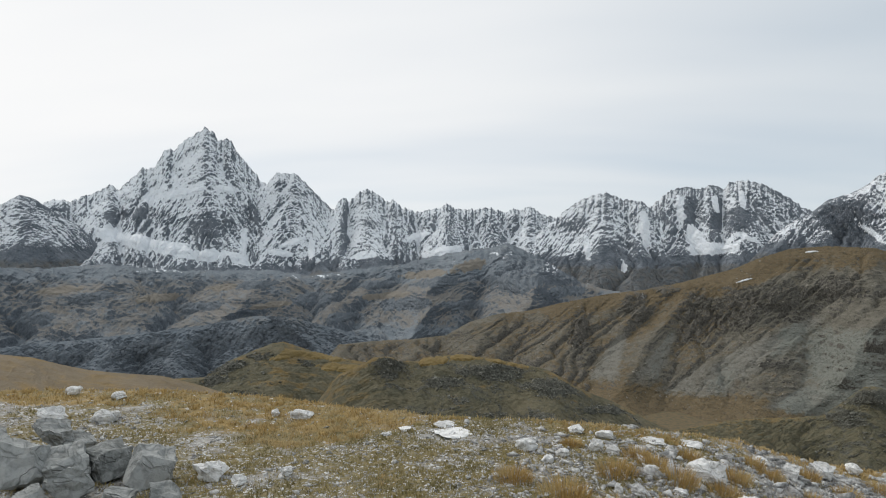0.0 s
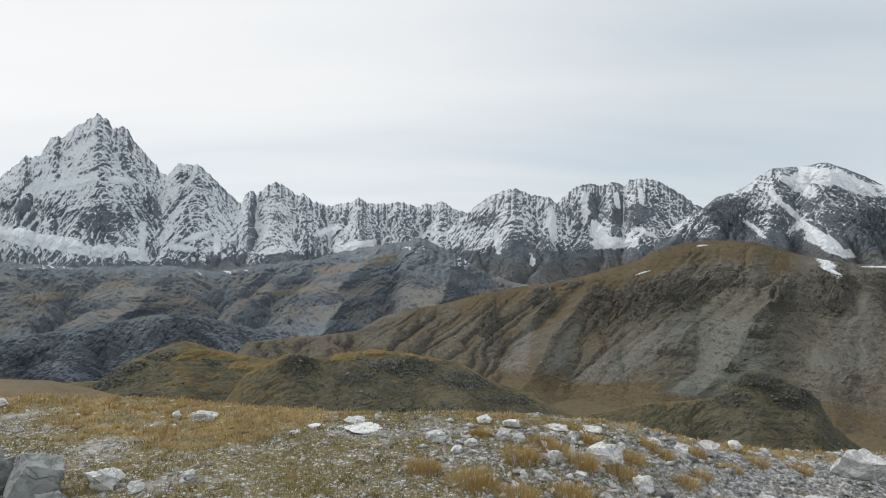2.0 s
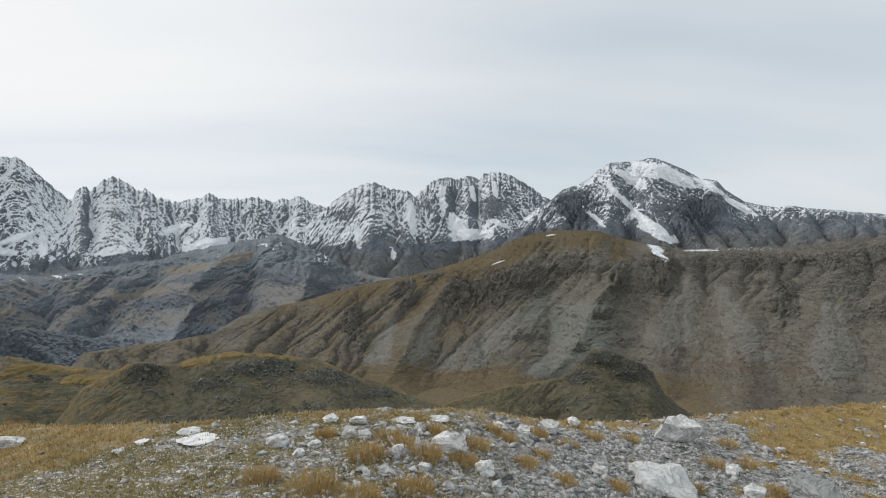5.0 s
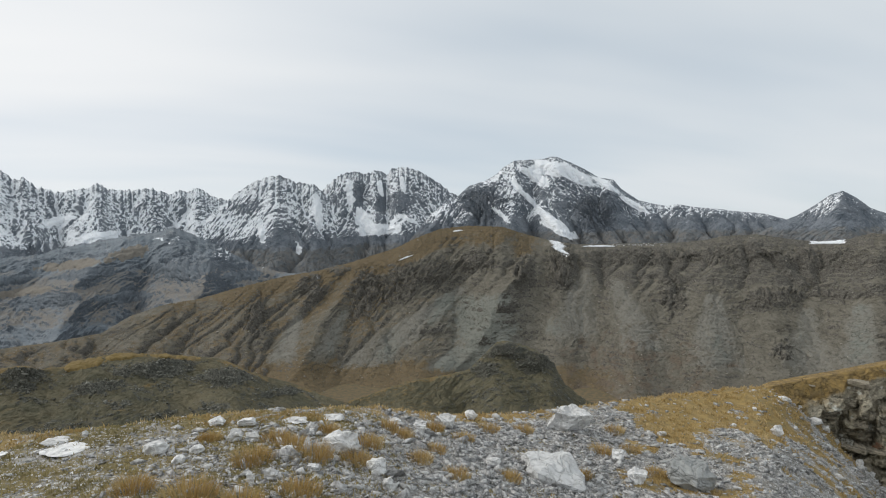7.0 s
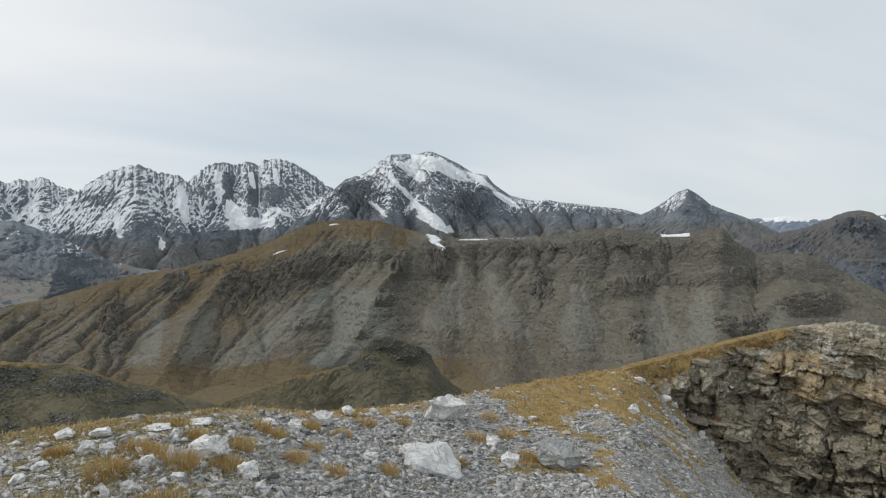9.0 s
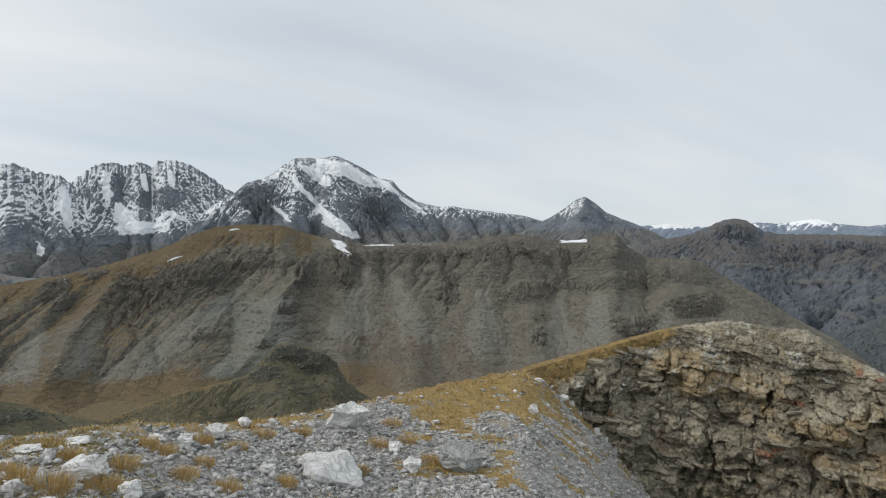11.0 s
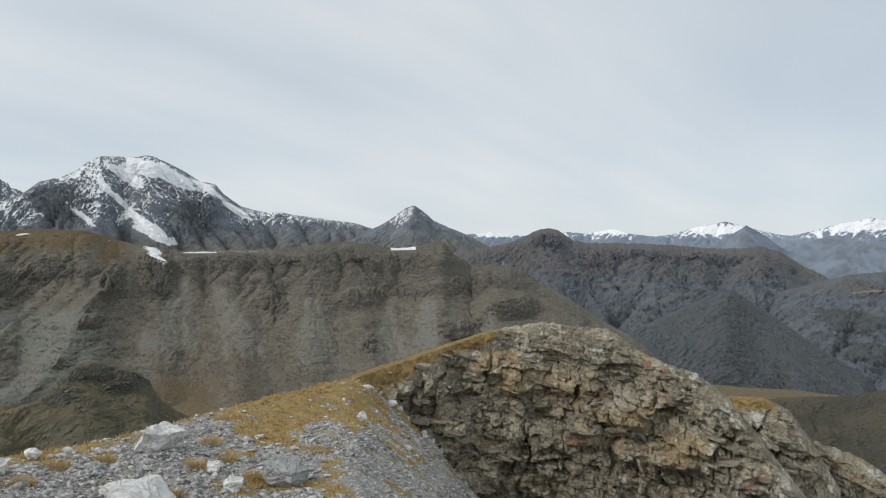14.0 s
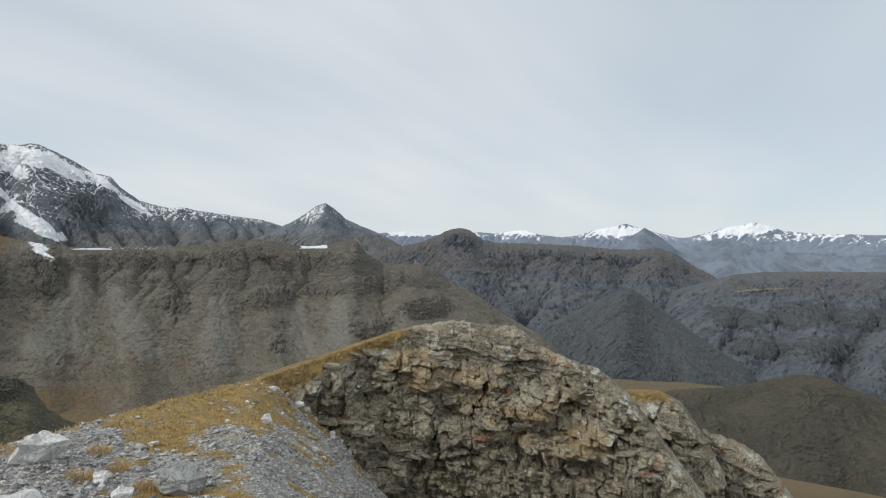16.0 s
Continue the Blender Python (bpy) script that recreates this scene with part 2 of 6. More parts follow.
def sheet(name, xyz, mat, attrs=None, closed=False, keep=None, facets=False):
    """A grid of points (rows, columns, 3) as one mesh object, with float attributes at its points. keep: which points stay."""
    n, m = xyz.shape[:2]
    idx = np.arange(n * m).reshape(n, m)
    if closed:
        idx = np.concatenate([idx, idx[:, :1]], 1)
    quads = np.stack([idx[:-1, :-1], idx[:-1, 1:], idx[1:, 1:], idx[1:, :-1]], -1).reshape(-1, 4)
    points = np.arange(n * m)
    if keep is not None:
        quads = quads[keep.ravel()[quads].all(1)]
        points, quads = np.unique(quads, return_inverse=True)
        quads = quads.reshape(-1, 4)
    me = bpy.data.meshes.new(name)
    me.vertices.add(len(points))
    me.vertices.foreach_set("co", np.ascontiguousarray(xyz.reshape(-1, 3)[points], dtype=np.float32).ravel())
    me.loops.add(quads.size)
    me.loops.foreach_set("vertex_index", quads.ravel().astype(np.int32))
    me.polygons.add(len(quads))
    me.polygons.foreach_set("loop_start", np.arange(0, quads.size, 4, dtype=np.int32))
    me.polygons.foreach_set("use_smooth", np.full(len(quads), not facets))
    me.update(calc_edges=True)
    for k, v in (attrs or {}).items():
        at = me.attributes.new(k, "FLOAT", "POINT")
        at.data.foreach_set("value", np.ascontiguousarray(np.broadcast_to(v, (n, m)).ravel()[points], dtype=np.float32))
    me.materials.append(mat)
    return new(name, me)


def normals(xyz):
    du = np.gradient(xyz, axis=1)
    dv = np.gradient(xyz, axis=0)
    n = np.cross(du, dv)
    return n / np.maximum(np.linalg.norm(n, axis=-1, keepdims=True), 1e-9)


def table(value, az):
    """A number, or a table of (heading, number) pairs, at the headings az."""
    return np.interp(az, *np.array(value, float).T) if isinstance(value, (tuple, list)) else az * 0 + value


def blurred(g, k, axis=None):
    """A box blur of k cells along one axis, or along both."""
    if axis is None:
        return blurred(blurred(g, k, 0), k, 1)
    pad = [(0, 0), (0, 0)]
    pad[axis] = (k // 2 + 1, k - k // 2 - 1)
    c = np.cumsum(np.pad(g, pad, "edge"), axis)
    n = g.shape[axis]
    return (np.take(c, np.arange(k, k + n), axis) - np.take(c, np.arange(n), axis)) / k


def resized(g, shape):
    """A grid brought to another shape by linear steps."""
    i, j = np.linspace(0, g.shape[0] - 1, shape[0]), np.linspace(0, g.shape[1] - 1, shape[1])
    a, b = np.minimum(i.astype(int), g.shape[0] - 2), np.minimum(j.astype(int), g.shape[1] - 2)
    fi, fj = (i - a)[:, None], (j - b)[None, :]
    return (g[a][:, b] * (1 - fj) + g[a][:, b + 1] * fj) * (1 - fi) + (g[a + 1][:, b] * (1 - fj) + g[a + 1][:, b + 1] * fj) * fi


def eroded(z0, h, width, depth, seed, levels=(6, 3, 1), rounds=9):
    """Running water cuts gullies into the relief h on the slope z0, whose rows rise from the foot to the crest: each cell drains to
    the lowest of the three cells below it, and the more water, the deeper the cut. Returns the relief and the flow, 0 to 1."""
    rng = np.random.default_rng(seed)
    for lev in levels:
        shape = (max(8, z0.shape[0] // lev), max(8, z0.shape[1] // lev))
        zc, hc = resized(z0, shape), resized(h, shape)
        start, cols = hc, np.arange(shape[1])
        for _ in range(rounds if lev > 1 else 5):
            zz = zc + 0.8 * hc + rng.normal(0, 0.10 * width * lev, shape)
            acc = np.ones(shape)
            for i in range(shape[0] - 1, 0, -1):
                row = zz[i - 1]
                low = np.pad(row, 1, "edge")
                to = np.clip(cols + np.argmin(np.stack([low[:-2], row, low[2:]]), 0) - 1, 0, shape[1] - 1)
                acc[i - 1] += np.bincount(to, acc[i], shape[1])
            cut = np.minimum(acc ** 0.45 / 4.0, 3.0)
            hc = hc - depth * lev / sum(levels) / rounds * 2.4 * (0.5 * cut + 0.5 * blurred(cut, 3))
            hc = 0.8 * hc + 0.2 * blurred(hc, 3)
        h = h + resized(hc - start, z0.shape)
    return h, resized(np.clip(np.log(acc) / 5.0, 0, 1), z0.shape)


def massif(name, nodes, rc, rf, foot, mat, step=0.12, rows=110, power=1.3, rib=60.0, rib_size=120.0, crag=0.6, jag=0.12, jag_size=0.8,
           margin=2.5, fall=1.2, spurs=(), seed=1, cover=None, fan=0.5, shear=0.0, tall=1.5, high=0.8, bulges=(), ribbed=(-0.2, 0.2), hummocks=0.0, wiggle=1.15,
           gully=0.0, beds=(), walls=(), top=12.0, levels=(6, 3, 1), dry=1.0):
    """A mountain or hill: summits and saddles along its crest as (heading, height) in degrees seen from the eye, the crest
    at the distance rc, the foot at rf, where it meets the valley at the angle foot, with ribs that run down from the summits
    (fan) or slant (shear), gullies cut by water to the depth gully, and craggy relief. beds: ledges as (thickness, depth, dip).
    walls: steep broken rock as (heading, height, half sizes, metres)."""
    nodes = np.array(nodes, float)
    az = np.arange(nodes[0, 0] - margin, nodes[-1, 0] + margin, step)
    el = np.interp(az, nodes[:, 0], nodes[:, 1])
    el = el - fall * np.clip(nodes[0, 0] - az, 0, None) - fall * np.clip(az - nodes[-1, 0], 0, None)
    jags = jag * (ridged(az / jag_size, az * 0 + seed, 5, seed, 0.65) - 0.66)
    rcs = rc * (1 + 0.03 * gnoise(az / 6, az * 0, seed + 3))
    zc = EYE + rcs * np.tan(np.radians(el + jags))
    kernel = np.hanning(2 * max(3, int(0.9 / step)) + 1)
    zl = EYE + rcs * np.tan(np.radians(np.convolve(np.pad(el, len(kernel) // 2, "edge"), kernel / kernel.sum(), "valid")))
    rfs = table(rf, az) * (1 + 0.05 * gnoise(az / 5, az * 0, seed + 4))
    zf = np.minimum(EYE + rfs * np.tan(np.radians(table(foot, az))), zl - 0.02 * rc)
    s = np.linspace(0, 1, rows)[:, None]
    arc = np.radians(az)[None, :] * rc
    z0 = zf + (zl + (zc - zl) * s ** 7 - zf) * s ** power
    r0 = rfs[None, :] + (rcs - rfs)[None, :] * s
    run = 0.8 * np.cumsum(np.hypot(np.diff(z0, axis=0, prepend=z0[:1]), np.diff(r0, axis=0, prepend=r0[:1])), 0)
    drop = zc[None, :] - z0
    wide = max(3, int(2.2 / step))
    lean = np.convolve(np.gradient(np.convolve(np.pad(zc, wide, "edge"), np.ones(wide) / wide, "same"), np.radians(step) * rc), np.ones(wide) / wide, "same")[wide:-wide]
    u = arc + fan * drop * np.clip(lean, -1.2, 1.2) + table(shear, az) * (z0 - z0.mean())
    u = u + fbm(arc / (rib_size * 2.5), run / (rib_size * 2.0), 5, seed + 5, 0.55) * rib_size * wiggle
    v = run + fbm(arc / (rib_size * 1.5), run / rib_size, 4, seed + 10, 0.55) * rib_size * 0.55
    ribs = ridged(u / rib_size, v / (rib_size * tall), 5, seed + 6, 0.5)
    rough = ridged((u + 0.5 * v) / (rib_size * 0.3), v / (rib_size * 0.3 * high), 5, seed + 7, 0.6)
    humps = fbm((arc - 0.4 * run) / (rib_size * 1.4), v / (rib_size * 0.9), 5, seed + 11, 0.55)
    fine = fbm(u / (rib_size * 0.5), run / (rib_size * 0.6), 5, seed + 8, 0.6)
    env = np.clip((1 - s) * top, 0.0, 1) * np.clip(s * 5, 0, 1) * smooth(s, *ribbed)
    shift = np.zeros(z0.shape)
    push = (ribs - 0.66) * 3.0 * rib * (1 - hummocks) + humps * 1.8 * rib * (0.25 + hummocks)
    for t0, b0, width, amp in spurs:
        line = b0 + (t0 - b0) * s + width * 0.8 * fbm(s * 3.0 + t0, s * 0 + 0.5, 2, seed + 9)
        shift = shift + amp * np.exp(-np.abs((az[None, :] + 0.12 * fine * width - line) / width) ** 1.4) * np.clip((1 - s) * 3, 0, 1) * np.clip(s * 4, 0, 1)
    e0 = np.degrees(np.arctan2(z0 - EYE, r0))
    flow = np.zeros(z0.shape)
    if gully:
        push, flow = eroded(z0 + 0.6 * shift, push, np.radians(step) * rc, gully, seed + 20, levels)
        push = (push - blurred(push, max(9, int(6.0 / step)), 1)) * (table(dry, az) + (1 - table(dry, az)) * smooth(s, 0.55, 0.8))
    hollow = blurred(push, 9) - push
    hollow = np.clip(hollow / (2.5 * hollow.std() + 1e-9), -1, 1)
    rock = np.zeros(z0.shape)
    for a, e, wa, we, amp in bulges:
        zone = np.exp(-(((az + 0.6 * fine - a) / wa) ** 2 + ((e0 + 0.4 * fine - e) / we) ** 2) ** 1.3)
        shift = shift + amp * zone
        push = push + zone * amp * 1.6 * (rough - 0.66)
        rock = np.maximum(rock, zone)
    for a, e, wa, we, amp in walls:
        d = ((az + 0.9 * fine - a) / wa) ** 2 + ((e0 + 0.5 * fine + 0.3 * humps - e) / we) ** 2
        zone = np.exp(-d ** 2)
        shift = shift + amp * zone * (0.5 + 0.5 * smooth(e0, e - we, e - 0.3 * we))
        blocks = hashed(np.floor((u + 0.3 * v) / (rib_size * 0.16) + 2 * fine), np.floor(v / (rib_size * 0.22) + 1.5 * humps), seed + 30) - 0.5
        push = push + zone * amp * (1.5 * (rough - 0.62) + 0.30 * blocks + 0.45 * (ridged(u / (rib_size * 0.35), v / (rib_size * 1.2), 3, seed + 31, 0.55) - 0.62))
        rock = np.maximum(rock, zone)
    push = push + (rough - 0.66) * 2.0 * rib * crag
    for thick, amp, dip in beds:
        q = (z0 + dip * arc + 0.5 * thick * fbm(arc / (thick * 14), z0 / (thick * 6), 4, seed + 33)) / thick
        ledge = smooth(q - np.floor(q), 0.0, 0.75)
        push = push + amp * (ledge - 0.5) * (0.35 + 0.65 * smooth(humps + 0.3 * fine, -0.25, 0.25))
    push = push * env
    steep = np.arctan2(np.gradient(z0, axis=0), np.gradient(r0, axis=0))
    r, z0 = r0 - shift - push * np.sin(steep), z0 + push * np.cos(steep)
    azs = np.broadcast_to(az, r.shape)
    front = polar(azs, r, z0)
    attrs = {}
    if cover:
        n = normals(front)
        a = np.radians(azs)
        side = n[..., 0] * np.cos(a) - n[..., 1] * np.sin(a)
        level = np.abs(n[..., 2])
        attrs = cover(az=azs, s=s, elev=np.degrees(np.arctan2(z0 - EYE, r)), ribs=ribs, rough=rough, fine=fine, u=u, z=run, side=side,
                      up=level - blurred(level, max(9, int(5.0 / step))), flow=flow, hollow=hollow, rock=rock, level=level)
    back_r = np.stack([rcs * 1.02, rcs * 1.08, rcs * 1.15])
    back_z = np.stack([zc - 0.03 * rc, zc - 0.09 * rc, zf - 0.02 * rc])
    xyz = np.concatenate([front, polar(np.broadcast_to(az, back_r.shape), back_r, back_z)])
    attrs = {k: np.concatenate([np.broadcast_to(w, r.shape), np.repeat(np.broadcast_to(w, r.shape)[-1:], 3, 0)]) for k, w in attrs.items()}
    ob = sheet(name, xyz, mat, attrs, facets=True)
    SURFACE[ob.name] = (azs, np.degrees(np.arctan2(front[..., 2] - EYE, r)), front)
    COVER[ob.name] = {k: w[:rows] for k, w in attrs.items()}
    return ob


SURFACE, COVER = {}, {}


def lifted(ob, name, a, e, wa, we, lift, seed, attr="", least=0.4, label=""):
    """A part of a slope with its own ragged outline round the heading a and the height e, standing proud of the slope by lift;
    where attr is given, only where that cover passes least."""
    azs, el, xyz = SURFACE[ob.name]
    near = (np.abs(azs - a) < 1.8 * wa) & (np.abs(el - e) < 1.8 * we)
    if near.sum() < 12:
        return None
    i, j = np.nonzero(near)
    box = np.s_[max(i.min() - 2, 0):i.max() + 3, max(j.min() - 2, 0):j.max() + 3]
    az, el, p = azs[box], el[box], xyz[box]
    d = ((az - a) / wa) ** 2 + ((el - e) / we) ** 2 + 0.9 * fbm((az - a) / wa * 2.2, (el - e) / we * 2.2, 4, seed, 0.6)
    keep = d < 1.0
    if attr:
        keep &= blurred(COVER[ob.name][attr][box], 3) > least
    quad = keep[:-1, :-1] & keep[1:, :-1] & keep[:-1, 1:] & keep[1:, 1:]
    if quad.sum() < 20:
        return None
    i, j = np.nonzero(quad)
    one = np.zeros(quad.shape, bool)
    mid = np.argmin((i - i.mean()) ** 2 + (j - j.mean()) ** 2)
    one[i[mid], j[mid]] = True
    for _ in range(400):
        g = np.pad(one, 1)
        grown_one = (g[1:-1, 1:-1] | g[:-2, 1:-1] | g[2:, 1:-1] | g[1:-1, :-2] | g[1:-1, 2:]) & quad
        if (grown_one == one).all():
            break
        one = grown_one
    if one.sum() < 12:
        return None
    g = np.pad(one, 1)
    keep = g[:-1, :-1] | g[1:, :-1] | g[:-1, 1:] | g[1:, 1:]
    made = sheet(name, p + normals(p) * np.sign(normals(p)[..., 2:]) * lift, ob.data.materials[0], {k: v[box] for k, v in COVER[ob.name].items()}, keep=keep, facets=True)
    made.parent = ob
    made["label"] = label
    return made


def upsampled(g, k):
    """A grid refined k times by linear steps."""
    n, m = g.shape[:2]
    i, j = np.linspace(0, n - 1, (n - 1) * k + 1), np.linspace(0, m - 1, (m - 1) * k + 1)
    a, b = np.minimum(i.astype(int), n - 2), np.minimum(j.astype(int), m - 2)
    fi, fj = (i - a)[:, None, None], (j - b)[None, :, None]
    g = g.reshape(n, m, -1)
    return g[a][:, b] * (1 - fi) * (1 - fj) + g[a + 1][:, b] * fi * (1 - fj) + g[a][:, b + 1] * (1 - fi) * fj + g[a + 1][:, b + 1] * fi * fj


def patch(ob, name, a, e, wa, we, slant, mat, lift, rough, size, seed, k=3, label="", ragged=1.5):
    """A part lying on a slope: a snowfield or a crag with a ragged outline, round the heading a and the height e, raised by lift."""
    azs, el, xyz = SURFACE[ob.name]
    inside = ((azs - a) / wa) ** 2 + ((el - e - slant * (azs - a)) / we) ** 2 < 3.2
    if inside.sum() < 12:
        return None
    i, j = np.nonzero(inside)
    box = np.s_[max(i.min() - 1, 0):i.max() + 2, max(j.min() - 1, 0):j.max() + 2]
    sub = upsampled(np.concatenate([azs[box][..., None], el[box][..., None], xyz[box]], -1), k)
    az, el, p = sub[..., 0], sub[..., 1], sub[..., 2:]
    r = np.linalg.norm(p[..., :2], axis=-1)
    u, z = np.radians(az) * r, p[..., 2]
    d = ((az - a) / wa) ** 2 + ((el - e - slant * (az - a)) / we) ** 2
    mask = 0.85 - d + ragged * (fbm(u / (size * 3), z / (size * 5), 5, seed, 0.7) + 0.5 * fbm(u / (size * 0.8), z / (size * 1.6), 4, seed + 1, 0.6))
    n = normals(p)
    blocks = ridged(u / size, z / (size * 1.3), 4, seed + 3, 0.6) - 0.6
    steps = hashed(np.floor(u / (size * 0.42) + 1.5 * fbm(u / size, z / (size * 2), 3, seed + 4)), np.floor(z / (size * 0.9) + 1.5 * fbm(u / size, z / size, 3, seed + 5)), seed) - 0.5
    up = lift * np.clip(mask * 2.0, -1, 1) + np.clip(mask, 0, 1) * rough * (blocks * 1.4 + steps * 0.5)
    p = p + n * up[..., None]
    part_ob = sheet(name, p, mat, {"crag": np.clip(0.5 + 0.6 * steps + 0.3 * blocks, 0, 1)}, keep=mask > -0.35)
    part_ob.parent = ob
    if label:
        part_ob["label"] = label
    return part_ob


# ---- the ground underfoot ----
# heading, distance and angle of the brow of the hilltop seen from the eye
BROW = np.array([(-180, 14, -8), (-90, 12, -8.5), (-60, 10, -9.6), (-44, 9.5, -10.8), (-37, 9, -11.4), (-27, 8, -12.8), (-18, 6.8, -14.6),
                 (-8, 6.2, -15.4), (8, 6.5, -15.6), (14, 7.2, -15.8), (21, 8.5, -16.7), (25, 9.3, -16.6), (29, 10, -16.3), (34, 11, -15.45),
                 (41, 13, -14.15), (48.2, 15.5, -12.65), (50.3, 16, -13.9), (52.9, 16.5, -15.9), (55.5, 17, -18.5), (58, 17.5, -21.3),
                 (62, 18, -24), (80, 18, -30), (100, 20, -32), (130, 16, -20), (180, 14, -8)], float)


BROW_AZ = np.arange(-190, 190.1, 0.25)
BROW_LINE = [np.convolve(np.pad(np.interp(BROW_AZ, BROW[:, 0], BROW[:, k]), 8, "edge"), np.hanning(19)[1:-1] / 9.0, "valid") for k in (1, 2)]


def brow(az):
    return np.interp(az, BROW_AZ, BROW_LINE[0]), np.interp(az, BROW_AZ, BROW_LINE[1])


def ground_z(az, r):
    re, ee = brow(az)
    ze = EYE + re * np.tan(np.radians(ee))
    t = np.clip(r / re, 0, 1)
    sag = 0.5 * smooth(az, 20, 42) * (1 - smooth(az, 50, 58))
    z = ze * t ** 0.9 - sag * np.sin(np.pi * t)
    d = np.clip(r - re, 0, None)
    floor = np.where(r < 640, EYE - r * 0.335, np.where(r < 1000, EYE - 214.4, np.maximum(EYE - 214.4 - (r - 1000) * 0.25, -480)))
    z = z - np.minimum(0.55 * d * d / (d + 1.0), np.clip(ze - floor, 0, None))
    x, y = np.sin(np.radians(az)) * r, np.cos(np.radians(az)) * r
    z = z + 0.3 * fbm(x / 2.2, y / 2.2, 4, 43) * smooth(az, 38, 50) * (1 - smooth(az, 70, 90)) * smooth(r / re, 0.55, 0.9)
    return z + 0.035 * fbm(x / 0.9, y / 0.9, 4, 41) * np.clip(r, 0, 1) + 0.015 * fbm(x / 0.16, y / 0.16, 3, 42) * (r < 30)


def ground_cover(az, r):
    """How much golden grass, olive grass and far heath grows at a place."""
    re, ee = brow(az)
    x, y = np.sin(np.radians(az)) * r, np.cos(np.radians(az)) * r
    t = r / re
    n, n2 = fbm(x / 1.6, y / 1.6, 4, 51), fbm(x / 0.6, y / 0.6, 4, 52)
    left = smooth(-az, 0, 20) * smooth(t + 0.35 * n, 0.76, 0.96)
    crest = smooth(az, 30, 39) * (1 - smooth(az, 50, 56)) * smooth(t + 0.5 * n + 0.25 * n2, 0.66, 0.94)
    rim = smooth(az, -8, 2) * (1 - smooth(az, 30, 36)) * smooth(t, 0.93, 1.0) * 0.6
    gully = np.exp(-((az - 52) / 6) ** 2) * smooth(t, 0.45, 0.75) * (0.25 + 0.9 * np.clip(n2, -0.2, 1))
    patches = 0.42 * smooth(n2, 0.12, 0.45) * (1 + 1.0 * smooth(az, 32, 40))
    turf = np.clip(0.72 * left + 1.0 * crest + rim + gully + patches + 0.4 * n, 0, 1)
    mid = smooth(az, -52, -40) * (1 - smooth(az, 4, 22)) * (1 - 0.5 * left)
    olive = np.clip(0.52 * mid + 0.18 + 0.8 * n2, 0, 1)
    return turf, olive, smooth(r, 18, 30)


def build_ground():
    az = np.concatenate([np.arange(-180, -52, 2.0), np.arange(-52, 104, 0.24), np.arange(104, 180, 2.0)])
    re, _ = brow(az)
    t = np.concatenate([[0.0004], np.linspace(0.02, 0.3, 14), np.linspace(0.31, 1.0, 110), 1 + np.geomspace(0.01, 3, 34)])[:, None]
    far = np.geomspace(1.08, 90, 36)[:, None]
    r = np.concatenate([re[None, :] * t, np.minimum(4 * re[None, :] * far, 4900)])
    r = np.maximum.accumulate(r, 0)
    A = np.broadcast_to(az, r.shape)
    turf, olive, heath = ground_cover(A, r)
    ob = sheet("ground", polar(A, r, ground_z(A, r)), GROUND, {"turf": turf, "olive": olive, "heath": heath, "bare": np.clip(1.0 - 1.2 * turf, 0, 1) * (1 - heath)}, closed=True)
    return tagged(ob, "stony hilltop ground with golden grass, falling to the valley", "ground", kind="structure")


build_ground()

# ---- far range ----


